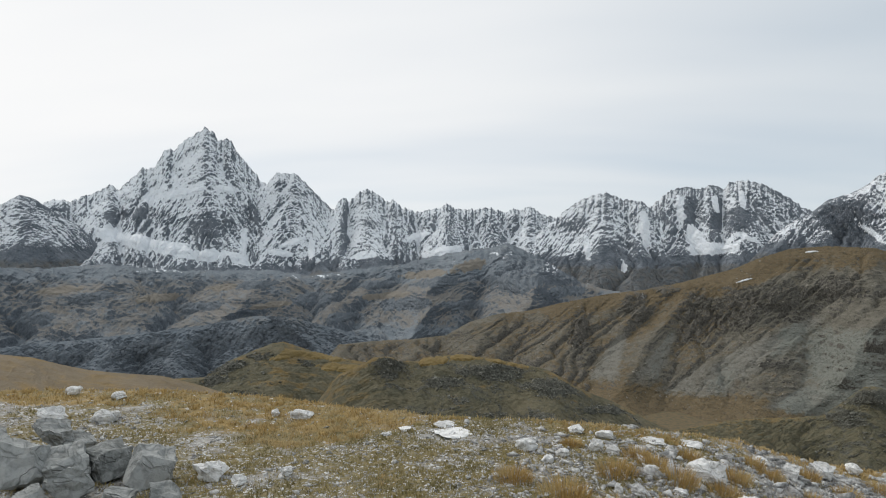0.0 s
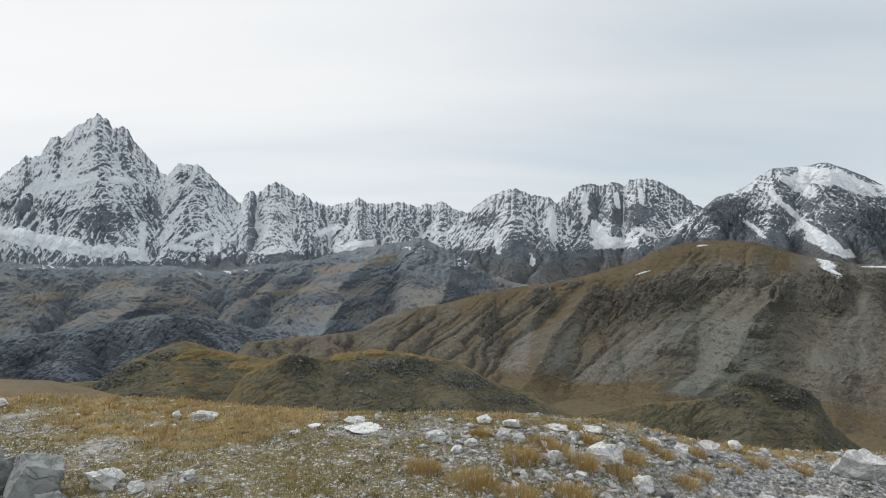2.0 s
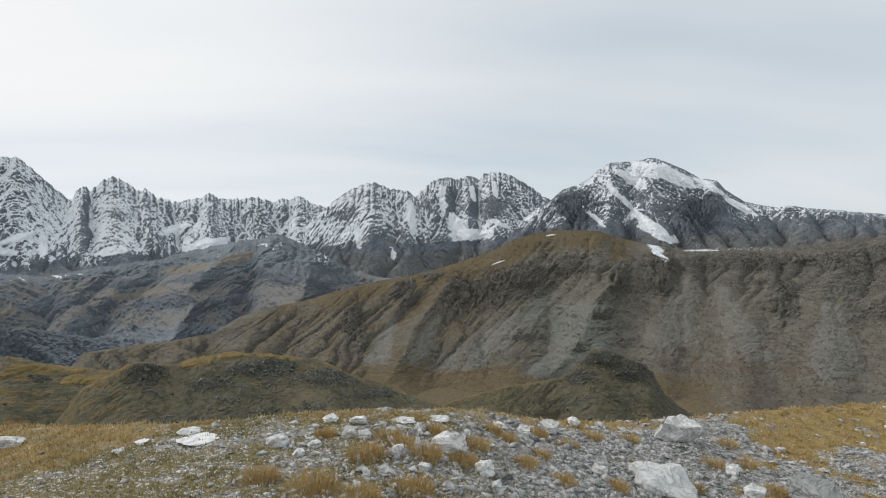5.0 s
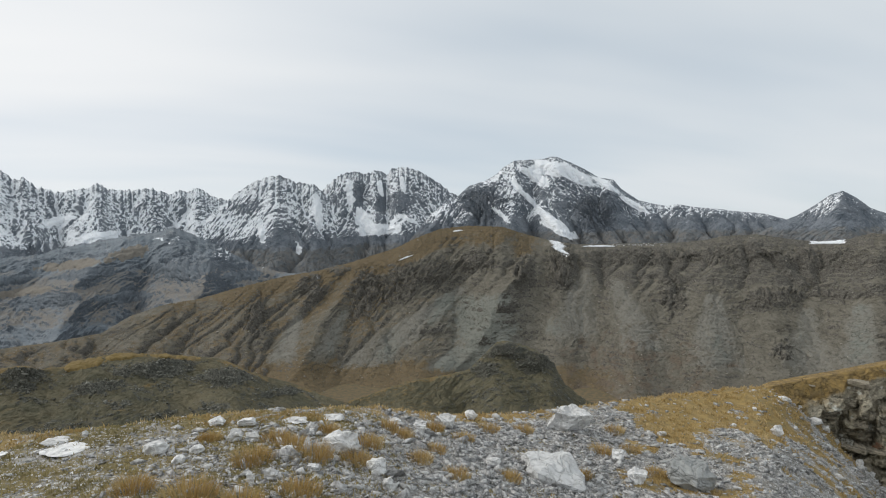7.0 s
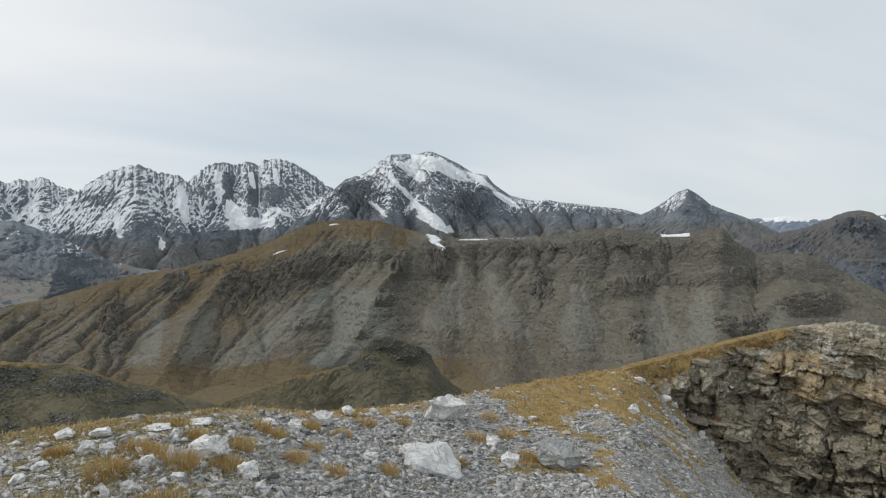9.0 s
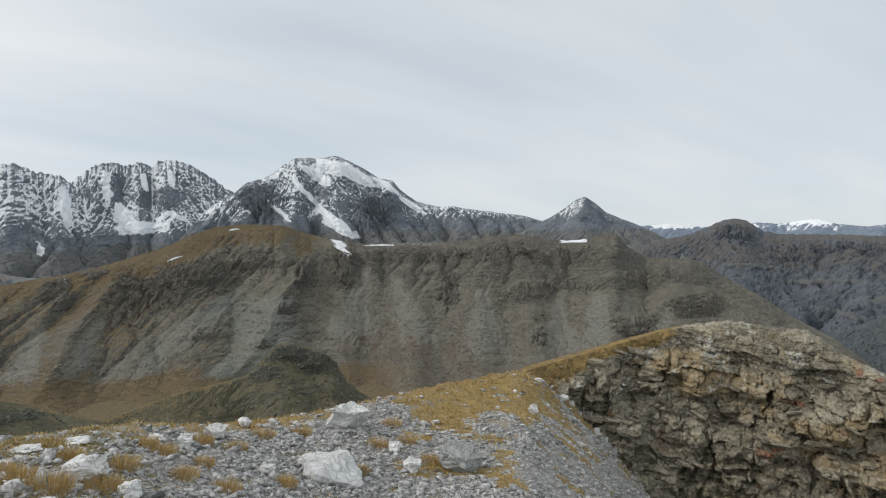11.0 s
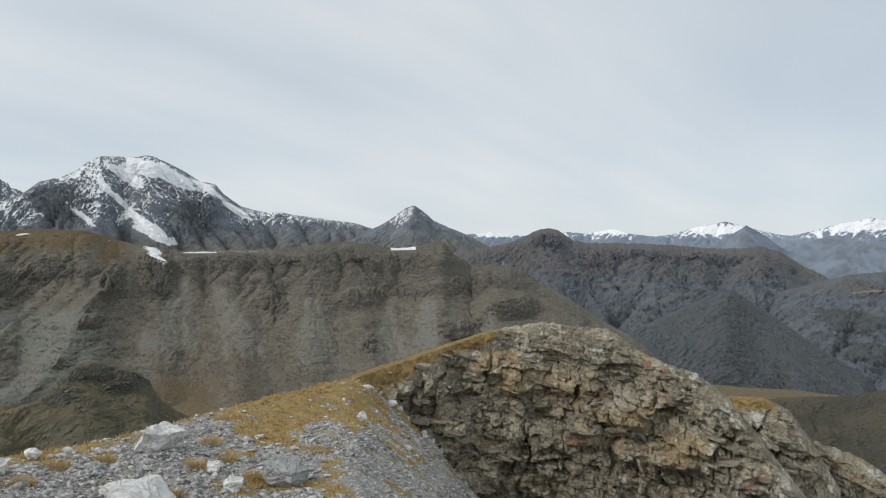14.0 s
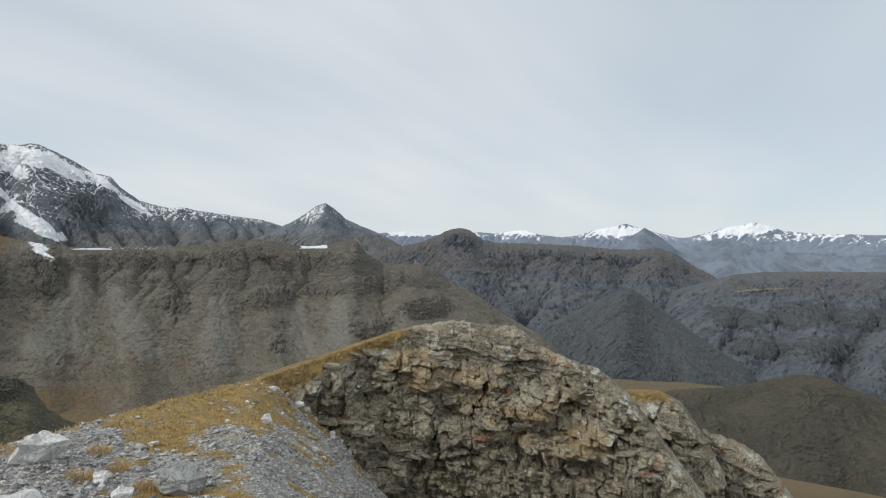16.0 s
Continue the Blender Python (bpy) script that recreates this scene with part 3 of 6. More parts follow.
def alpine_cover(line=0.0, snowy=1.0, fields=(), aprons=(), bands=0.0, lit=-0.35, bare=()):
    """Snow above the height line (degrees): on ledges and on the sides that face one way, on snowfields (heading, height, half
    sizes, slant) and on aprons under the walls (two headings, two heights, half height), whose upper edge runs up in teeth."""
    def cover(az, s, elev, ribs, rough, fine, u, z, side, up, flow, hollow, rock, level):
        streak = fbm(u / 26.0, z / 40.0, 5, 91, 0.7)
        high = smooth(elev + 0.5 * fine, line - 1.9, line + 0.1)
        slant = fbm((u + 0.55 * z) / 11.0, (z - 0.5 * u) / 46.0, 4, 95, 0.65)
        snow = 0.56 * snowy + 0.7 * lit * side + 0.9 * up + 0.26 * hollow + 0.55 * (flow - 0.2) + 0.34 * streak + 0.48 * slant + 0.2 * fine - 0.25 * rock
        snow = snow + bands * np.sin(z / 7.5 + 3.5 * fbm(u / 160, z / 60, 3, 92)) * (elev < line + 3.2)
        for a, e, wa, we in bare:
            snow = snow - 0.42 * np.exp(-(((az + 0.5 * fine - a) / wa) ** 2 + ((elev + 0.4 * fine - e) / we) ** 2) ** 1.5)
        snow = np.clip(0.46 + 0.62 * (snow - 0.56), 0.05, 0.84) * high + 0.04 * smooth(elev, line - 3, line)
        wa_, we_ = az + 0.5 * fine + 0.25 * streak, elev + 0.35 * fine + 0.2 * streak
        for a, e, wa, we, slant in fields:
            d = ((wa_ - a) / wa) ** 2 + ((we_ - e - slant * (az - a)) / we) ** 2
            snow = np.maximum(snow, np.clip(1.35 - 0.8 * d, 0, 1))
        for a0, a1, e0, e1, half in aprons:
            f = np.clip((az - a0) / (a1 - a0), 0, 1)
            mid = e0 + (e1 - e0) * f
            teeth = ridged(az / 1.9 + 3.1, az * 0 + 0.5, 2, 93, 0.35)
            top = mid + half * (0.1 + 5.5 * np.clip(teeth - 0.55, 0, 1)) + 0.06 * streak
            low = mid - half * (0.8 + 0.6 * fbm(az / 1.1, az * 0, 3, 94))
            inside = smooth(elev, low - 0.12, low + 0.12) * (1 - smooth(elev, top - 0.05, top + 0.05)) * smooth(az, a0 - 0.2, a0 + 0.3) * (1 - smooth(az, a1 - 0.3, a1 + 0.2))
            snow = np.maximum(snow, 0.95 * inside)
        return {"snow": np.clip(snow, 0, 1), "turf": 1 - smooth(elev + 0.5 * fine, line - 2.4, line - 1.0)}
    return cover


def mountain(nodes, label, **kw):
    return tagged(massif("mountain", nodes, **kw), label, "mountain", group="mountains of the range")


mountain([(-48, 1.5), (-45, 2.6), (-43.88, 3.07), (-42.67, 3.9), (-41.77, 3.65), (-40.85, 3.0), (-39.91, 2.38), (-38.75, 1.66), (-37.57, 0.33), (-36.36, -0.8), (-34.71, -1.72)],
         "dark rocky mountain shoulder dusted with snow", rc=3900, rf=3500, foot=-3.2, mat=ALPINE, step=0.066, rows=185, gully=46, levels=(8, 4, 2, 1), crag=0.35, tall=2.2, rib=24, rib_size=84, seed=11,
         shear=0.5, cover=alpine_cover(0.6, 0.82))
mountain([(-44, 2.0), (-41.5, 3.0), (-40.29, 3.68), (-39.35, 3.51), (-37.8, 4.16), (-36.61, 4.9), (-35.92, 4.57), (-34.27, 6.5), (-33.93, 6.3), (-33.3, 6.61),
          (-32.58, 8.05), (-31.8, 8.2), (-30.93, 9.06), (-30.04, 9.73), (-29.51, 10.19), (-28.91, 9.95), (-28.45, 9.23), (-27.99, 9.02), (-27.71, 9.33),
          (-27.15, 8.93), (-26.58, 7.81), (-25.63, 6.88), (-24.82, 5.94), (-24.0, 5.2), (-21.0, 3.0)],
         "high grey rock pyramid streaked with fresh snow", rc=4350, rf=3500, foot=-2.5, mat=ALPINE, step=0.066, rows=185, gully=46, levels=(8, 4, 2, 1), crag=0.35, tall=2.2, rib=40, rib_size=102, seed=12, jag=0.8, jag_size=0.7,
         cover=alpine_cover(-1.0, 1.08, [(-26.2, 0.4, 0.28, 1.3, 0), (-31.6, 4.5, 1.4, 0.45, 0.15), (-30.2, 5.0, 1.0, 0.35, 0.3), (-27.7, 5.1, 0.9, 0.35, -0.15), (-33.5, 4.2, 0.8, 0.5, 0.4)],
                            [(-37.8, -33.6, 1.3, 0.0, 0.55), (-34.2, -29.8, 0.25, -0.75, 0.5), (-30.0, -25.3, -0.75, -1.25, 0.4)], bare=[(-33.5, 2.6, 1.8, 0.8), (-29.3, 1.8, 2.4, 1.2), (-36.0, 2.6, 1.2, 0.5), (-25.6, 3.0, 0.9, 1.2)], lit=-0.22))
mountain([(-26.5, 4.2), (-24.43, 5.61), (-23.96, 6.07), (-23.48, 6.58), (-21.77, 6.55), (-21.03, 5.82), (-20.03, 4.85), (-19.02, 3.86), (-18.0, 3.0), (-16, 2.2)],
         "broad snow-plastered rock peak", rc=4250, rf=3500, foot=-2.5, mat=ALPINE, step=0.066, rows=185, gully=46, levels=(8, 4, 2, 1), crag=0.35, tall=2.2, rib=36, rib_size=96, seed=13, jag=0.65, jag_size=0.6,
         cover=alpine_cover(-1.1, 1.14, [(-20.4, -0.3, 0.3, 1.5, 0.5), (-22.0, 0.6, 1.3, 0.3, 0.35), (-23.0, -0.4, 1.0, 0.3, -0.2)], [(-22.5, -18.0, -1.3, -1.1, 0.3)]))
mountain([(-19.6, 2.6), (-18.41, 3.52), (-18.02, 4.24), (-17.52, 4.55), (-17.11, 4.15), (-16.25, 5.09), (-15.49, 5.46), (-14.72, 5.07), (-13.69, 4.21), (-13.07, 4.48),
          (-12.4, 3.82), (-11.1, 3.37), (-10.33, 3.48), (-9.3, 3.65), (-8.26, 4.12), (-6.97, 3.67), (-5.41, 3.68), (-4.13, 3.79), (-3.09, 3.38),
          (-2.33, 3.64), (-1.31, 3.64), (-0.7, 4.0), (-0.29, 3.69), (0.47, 3.18), (1.73, 2.87), (4, 2.0)],
         "jagged saw-toothed mountain crest with snowy ribs", rc=4200, rf=3450, foot=((-20, -2.5), (-8, -2.5), (-2, -5.5), (8, -6.0)), mat=ALPINE, step=0.066, rows=185, gully=46, levels=(8, 4, 2, 1), crag=0.35, tall=2.2, rib=33, rib_size=84, seed=14, jag=0.8, jag_size=0.6,
         cover=alpine_cover(-0.3, 1.04, [(-16.3, -0.7, 1.1, 0.28, 0.35), (-11.0, 1.2, 1.3, 0.3, 0.3), (1.2, 0.7, 1.5, 0.45, -0.35), (2.1, -0.7, 0.5, 0.9, -1.2)],
                            [(-10.5, -6.8, -0.5, 0.1, 0.3), (-16.8, -14.5, -0.9, -0.5, 0.2)]))
mountain([(0.2, 1.8), (1.73, 2.87), (2.48, 3.53), (3.96, 4.53), (5.43, 5.07), (6.01, 5.16), (7.12, 4.65), (8.08, 4.44), (9.03, 4.33), (9.74, 3.73), (12, 2.4)],
         "rounded rocky peak with banded snow ledges", rc=4000, rf=3300, foot=-5.5, mat=ALPINE, step=0.066, rows=185, gully=46, levels=(8, 4, 2, 1), crag=0.35, tall=2.2, rib=30, rib_size=84, seed=15, jag=0.65, jag_size=0.6,
         cover=alpine_cover(0.3, 0.96, [(9.3, 2.0, 0.45, 1.6, -1.2), (4.4, 0.4, 0.35, 1.1, -1.4), (7.6, -1.3, 0.25, 0.5, -1.2)], bands=0.16, bare=[(3.2, 2.3, 1.3, 0.7), (7.0, 0.3, 2.0, 0.9), (5.5, -1.0, 3.0, 0.7)]))
mountain([(8.2, 2.2), (9.74, 3.73), (10.43, 4.45), (11.34, 5.16), (12.7, 5.51), (13.6, 5.29), (14.78, 5.64), (15.7, 5.14), (15.99, 5.74), (17.68, 5.86), (18.51, 5.5),
          (19.54, 4.92), (20.54, 4.21), (21.52, 3.51), (24, 2.0)],
         "grey peak with slanting bands of snow", rc=4050, rf=3300, foot=-6, mat=ALPINE, step=0.066, rows=185, gully=46, levels=(8, 4, 2, 1), crag=0.35, tall=2.2, rib=33, rib_size=96, seed=16, jag=0.65, jag_size=0.6,
         shear=0.9, fan=0.2, cover=alpine_cover(0.6, 0.86, [(13.6, 1.0, 0.9, 0.9, -0.6), (14.4, 0.3, 1.6, 0.5, 0.0), (10.4, 1.8, 0.4, 1.6, -1.2), (12.2, 3.6, 0.4, 1.2, -1.2), (17.5, 1.2, 1.0, 0.2, -0.5)],
                            [(13.0, 16.9, -0.1, 0.35, 0.3)], lit=-0.5, bare=[(13.0, 3.3, 0.9, 1.2), (16.5, 2.8, 2.0, 1.2), (10.9, 3.0, 0.5, 0.9)]))
mountain([(19.5, 1.6), (21.23, 2.9), (21.9, 3.14), (23.05, 4.15), (24.6, 4.64), (25.63, 5.23), (26.15, 5.78), (27.18, 6.37), (29.71, 6.45), (30.46, 6.62), (30.96, 6.61),
          (32.2, 6.07), (33.43, 5.43), (34.65, 4.64), (35.86, 4.46), (36.57, 3.59), (37.99, 2.57), (39.39, 2.19), (40.31, 2.02), (41.22, 2.14), (42.57, 1.86),
          (44.33, 1.68), (46.04, 1.4), (47.7, 1.22), (49.32, 0.73)],
         "domed mountain with a snow cap over dark cliffs", rc=3500, rf=2900, foot=-3, mat=ALPINE, step=0.066, rows=185, gully=46, levels=(8, 4, 2, 1), crag=0.35, tall=2.2, rib=33, rib_size=96, seed=17, jag=0.1,
         shear=((20, 0.8), (34, 0.8), (40, 0.5), (50, 0.5)), fan=0.2, bulges=[(34.2, 1.8, 1.6, 1.6, 60), (24.5, 2.6, 2.0, 1.4, 50)],
         cover=alpine_cover(1.6, 0.84, [(30.6, 5.5, 2.0, 0.6, -0.1), (32.5, 4.9, 1.8, 0.55, -0.45), (29.0, 4.9, 1.3, 0.5, -0.6), (35.3, 4.0, 1.2, 0.3, -0.6), (28.6, 2.9, 0.45, 0.35, -1.05), (27.4, 4.1, 0.5, 0.4, -1.05),
                                        (29.8, 1.4, 0.9, 0.5, -0.9), (31.2, 0.1, 1.6, 0.45, -0.45), (37.6, 2.2, 1.3, 0.25, -0.6), (26.0, 1.5, 0.8, 0.25, -0.9)], bands=0.08, lit=-0.4, bare=[(23.6, 3.0, 2.2, 1.5), (33.0, 2.2, 2.6, 1.4), (25.0, 1.2, 2.0, 0.8), (29.4, 3.4, 0.9, 0.8), (36.0, 1.6, 1.6, 1.0)]))
mountain([(47.5, -0.3), (49.32, 0.64), (50.11, 0.98), (51.27, 1.71), (52.4, 2.55), (53.21, 2.82), (54.05, 2.26), (54.95, 1.46), (55.97, 0.99), (57.79, 0.25), (58.83, -0.26), (60.4, -1.11), (61.97, -2.02)],
         "dark pointed pyramid peak lightly dusted with snow", rc=3200, rf=2700, foot=-3.5, mat=ALPINE, step=0.066, rows=185, gully=46, levels=(8, 4, 2, 1), crag=0.35, tall=2.2, rib=21, rib_size=72, seed=18, jag=0.12,
         shear=-0.4, cover=alpine_cover(1.6, 0.56))


def turf_cover(lo, hi, crag=0.0, bias=0.0, patches=(), frost=()):
    """Turf between two heights in degrees; crag raises the share of bare rock on the ribs; patches of crag: heading, height, half sizes."""
    def cover(az, s, elev, ribs, rough, fine, u, z, side, up, flow, hollow, rock, level):
        band = smooth(elev, lo - 0.7, lo + 0.7) * (1 - smooth(elev, hi - 0.7, hi + 0.7))
        stone = crag * (0.38 + 0.4 * (ribs - 0.66) + 0.4 * fine - 1.6 * up - 0.25 * hollow)
        snow = np.zeros(az.shape)
        for a, e, wa, we in frost:
            d = ((az + 0.6 * fine - a) / wa) ** 2 + ((elev + 0.4 * fine - e) / we) ** 2
            snow = np.maximum(snow, np.exp(-d) * (0.36 + 0.8 * fbm((u + 0.5 * z) / 14.0, z / 60.0, 4, 96, 0.6) + 1.0 * up + 0.3 * hollow))
        for a, e, wa, we in patches:
            stone = np.maximum(stone, np.clip(1.2 - ((az + fine - a) / wa) ** 2 - ((elev + 0.6 * fine - e) / we) ** 2, 0, 1) * (0.55 - 1.0 * up + 0.3 * fine))
        return {"turf": np.clip(0.5 * band + 0.5 * fine + 0.9 * up + bias, 0, 1), "crag": np.clip(stone, 0, 1), "snow": np.clip(snow, 0, 1)}
    return cover


def slope(name, nodes, label, category="mountain", **kw):
    return tagged(massif(name, nodes, **kw), label, category)


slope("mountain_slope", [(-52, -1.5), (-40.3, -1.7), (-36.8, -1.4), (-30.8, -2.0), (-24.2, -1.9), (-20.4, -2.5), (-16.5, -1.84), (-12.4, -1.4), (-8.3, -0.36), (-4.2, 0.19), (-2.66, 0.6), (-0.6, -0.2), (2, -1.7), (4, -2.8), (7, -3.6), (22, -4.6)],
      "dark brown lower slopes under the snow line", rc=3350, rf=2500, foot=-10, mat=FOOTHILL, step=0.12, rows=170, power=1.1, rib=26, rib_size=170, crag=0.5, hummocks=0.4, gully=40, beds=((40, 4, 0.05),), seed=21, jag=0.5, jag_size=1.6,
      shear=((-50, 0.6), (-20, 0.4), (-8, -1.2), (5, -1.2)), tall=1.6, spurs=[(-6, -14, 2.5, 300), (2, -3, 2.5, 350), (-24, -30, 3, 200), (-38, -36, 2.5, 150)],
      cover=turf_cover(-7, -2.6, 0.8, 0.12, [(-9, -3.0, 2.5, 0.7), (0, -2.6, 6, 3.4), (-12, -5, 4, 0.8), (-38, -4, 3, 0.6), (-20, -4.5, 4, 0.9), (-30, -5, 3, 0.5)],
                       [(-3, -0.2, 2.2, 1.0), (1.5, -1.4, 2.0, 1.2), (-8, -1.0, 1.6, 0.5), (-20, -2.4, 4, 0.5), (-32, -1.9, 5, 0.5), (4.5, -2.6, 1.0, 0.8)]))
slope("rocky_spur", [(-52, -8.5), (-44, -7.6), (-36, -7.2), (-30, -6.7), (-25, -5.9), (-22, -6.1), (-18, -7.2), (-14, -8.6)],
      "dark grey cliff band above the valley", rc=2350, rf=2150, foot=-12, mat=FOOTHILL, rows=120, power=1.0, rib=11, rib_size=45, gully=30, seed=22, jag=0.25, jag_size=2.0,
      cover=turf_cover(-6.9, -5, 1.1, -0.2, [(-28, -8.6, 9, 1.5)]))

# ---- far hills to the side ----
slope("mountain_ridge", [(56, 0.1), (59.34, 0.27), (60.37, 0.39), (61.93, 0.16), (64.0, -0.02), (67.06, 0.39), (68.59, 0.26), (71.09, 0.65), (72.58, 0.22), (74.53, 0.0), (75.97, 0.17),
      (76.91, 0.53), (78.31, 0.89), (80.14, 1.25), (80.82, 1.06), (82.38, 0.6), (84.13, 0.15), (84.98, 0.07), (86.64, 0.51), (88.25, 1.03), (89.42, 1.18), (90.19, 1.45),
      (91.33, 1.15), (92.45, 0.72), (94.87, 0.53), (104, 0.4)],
      "pale blue distant range capped with snow", rc=4700, rf=4300, foot=-3, mat=HAZE_BLUE, rows=60, rib=24, rib_size=110, crag=0.2, gully=25, seed=31, jag=0.12,
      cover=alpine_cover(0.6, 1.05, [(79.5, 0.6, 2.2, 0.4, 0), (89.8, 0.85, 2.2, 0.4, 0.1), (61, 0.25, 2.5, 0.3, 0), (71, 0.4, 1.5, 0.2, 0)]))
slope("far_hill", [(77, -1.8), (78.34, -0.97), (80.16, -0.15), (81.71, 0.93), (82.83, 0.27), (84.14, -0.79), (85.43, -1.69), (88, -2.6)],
      "pointed grey hill in the distance", rc=4150, rf=3700, foot=-5, mat=HAZE_BLUE, rows=60, rib=14, rib_size=90, crag=0.2, gully=25, seed=32, jag=0.08, cover=turf_cover(-9, 2))
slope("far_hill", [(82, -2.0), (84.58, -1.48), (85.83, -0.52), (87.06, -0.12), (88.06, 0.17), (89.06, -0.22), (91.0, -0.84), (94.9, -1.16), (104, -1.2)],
      "low blue-grey hill in the distance", rc=4000, rf=3500, foot=-6, mat=HAZE_BLUE, rows=60, rib=14, rib_size=120, crag=0.2, gully=25, seed=33, jag=0.08, cover=turf_cover(-9, 2))
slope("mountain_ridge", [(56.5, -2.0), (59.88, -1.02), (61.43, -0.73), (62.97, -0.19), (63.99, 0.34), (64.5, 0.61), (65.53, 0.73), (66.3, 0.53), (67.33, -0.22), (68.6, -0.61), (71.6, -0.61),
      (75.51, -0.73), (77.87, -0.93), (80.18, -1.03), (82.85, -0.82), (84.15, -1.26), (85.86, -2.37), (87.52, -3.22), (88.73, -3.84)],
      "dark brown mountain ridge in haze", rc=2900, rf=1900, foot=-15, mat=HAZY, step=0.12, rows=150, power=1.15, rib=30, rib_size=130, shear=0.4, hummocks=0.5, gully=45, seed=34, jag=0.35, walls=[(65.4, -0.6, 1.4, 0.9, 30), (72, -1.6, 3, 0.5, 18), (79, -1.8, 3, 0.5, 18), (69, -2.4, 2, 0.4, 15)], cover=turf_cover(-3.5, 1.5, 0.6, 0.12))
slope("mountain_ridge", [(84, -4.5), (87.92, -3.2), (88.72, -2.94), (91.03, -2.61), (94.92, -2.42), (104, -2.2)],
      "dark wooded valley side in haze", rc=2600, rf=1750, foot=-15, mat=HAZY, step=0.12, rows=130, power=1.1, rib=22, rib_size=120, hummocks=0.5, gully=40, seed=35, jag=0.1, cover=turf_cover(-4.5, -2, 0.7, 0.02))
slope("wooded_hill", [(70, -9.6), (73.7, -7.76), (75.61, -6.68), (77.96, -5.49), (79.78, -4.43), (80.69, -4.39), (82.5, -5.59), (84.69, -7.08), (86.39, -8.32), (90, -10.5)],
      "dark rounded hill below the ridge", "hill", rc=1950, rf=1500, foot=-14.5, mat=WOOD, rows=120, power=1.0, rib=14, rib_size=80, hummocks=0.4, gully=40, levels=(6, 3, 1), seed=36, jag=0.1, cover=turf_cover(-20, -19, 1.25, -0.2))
slope("hillside", [(79, -14.6), (82.4, -13.43), (84.24, -12.8), (89.09, -12.07), (91.58, -11.21), (93.96, -10.54), (95.5, -10.65), (97.36, -11.25), (99.43, -11.77), (106, -13)],
      "dark olive-brown heath hillside", "hill", rc=420, rf=330, foot=-20, mat=HEATH, rows=140, power=1.1, rib=1.5, rib_size=14, tall=1.2, seed=37, jag=0.15, jag_size=1.5, cover=turf_cover(-30, -29, 0.7))

# ---- the great brown ridge ----


CRAGS = [(8.6, -4.6, 1.2, 1.7), (4.0, -7.6, 1.0, 1.8), (13.6, -5.4, 1.6, 2.4), (16.6, -4.6, 2.0, 2.0), (20.0, -3.6, 2.2, 1.6), (23.6, -2.6, 2.0, 1.1), (19.2, -8.9, 2.0, 0.45),
         (27.8, -3.6, 0.9, 1.4), (26.4, -6.6, 0.9, 0.7), (24.0, -9.7, 1.2, 0.6), (40.8, -5.4, 1.1, 1.7), (48.3, -5.6, 2.2, 0.9), (53.6, -4.9, 4.4, 0.6), (57.6, -8.3, 2.2, 1.0), (49.2, -9.8, 0.9, 0.9),
         (31.3, -3.2, 1.2, 2.4), (62.5, -6.4, 2.4, 0.9)]
BANDS = [(38.5, -2.2, 4.5, 0.8), (45.5, -2.2, 3.5, 0.9), (52.0, -2.4, 4.5, 0.9), (59.0, -4.2, 2.4, 0.8), (11.0, -3.2, 1.4, 0.5)]
# scree fans: heading and height of the head and of the foot, half widths at both
FANS = [(22.6, -5.0, 12.5, -12.2, 0.6, 3.0), (25.4, -8.6, 20.0, -12.8, 0.5, 2.2), (7.6, -7.2, 6.0, -11.0, 0.4, 1.3), (11.6, -7.0, 9.4, -11.0, 0.3, 1.2), (36.0, -4.4, 38.5, -10.5, 0.5, 2.2),
        (33.6, -3.4, 32.0, -9.5, 0.5, 2.6), (44.0, -5.6, 44.0, -11.5, 0.6, 2.6), (51.0, -6.4, 50.8, -11.0, 0.5, 2.0), (54.6, -6.0, 54.2, -10.5, 0.6, 1.8), (60.4, -6.8, 59.6, -10.0, 0.3, 1.2), (56.6, -5.8, 56.7, -7.4, 0.2, 0.5)]


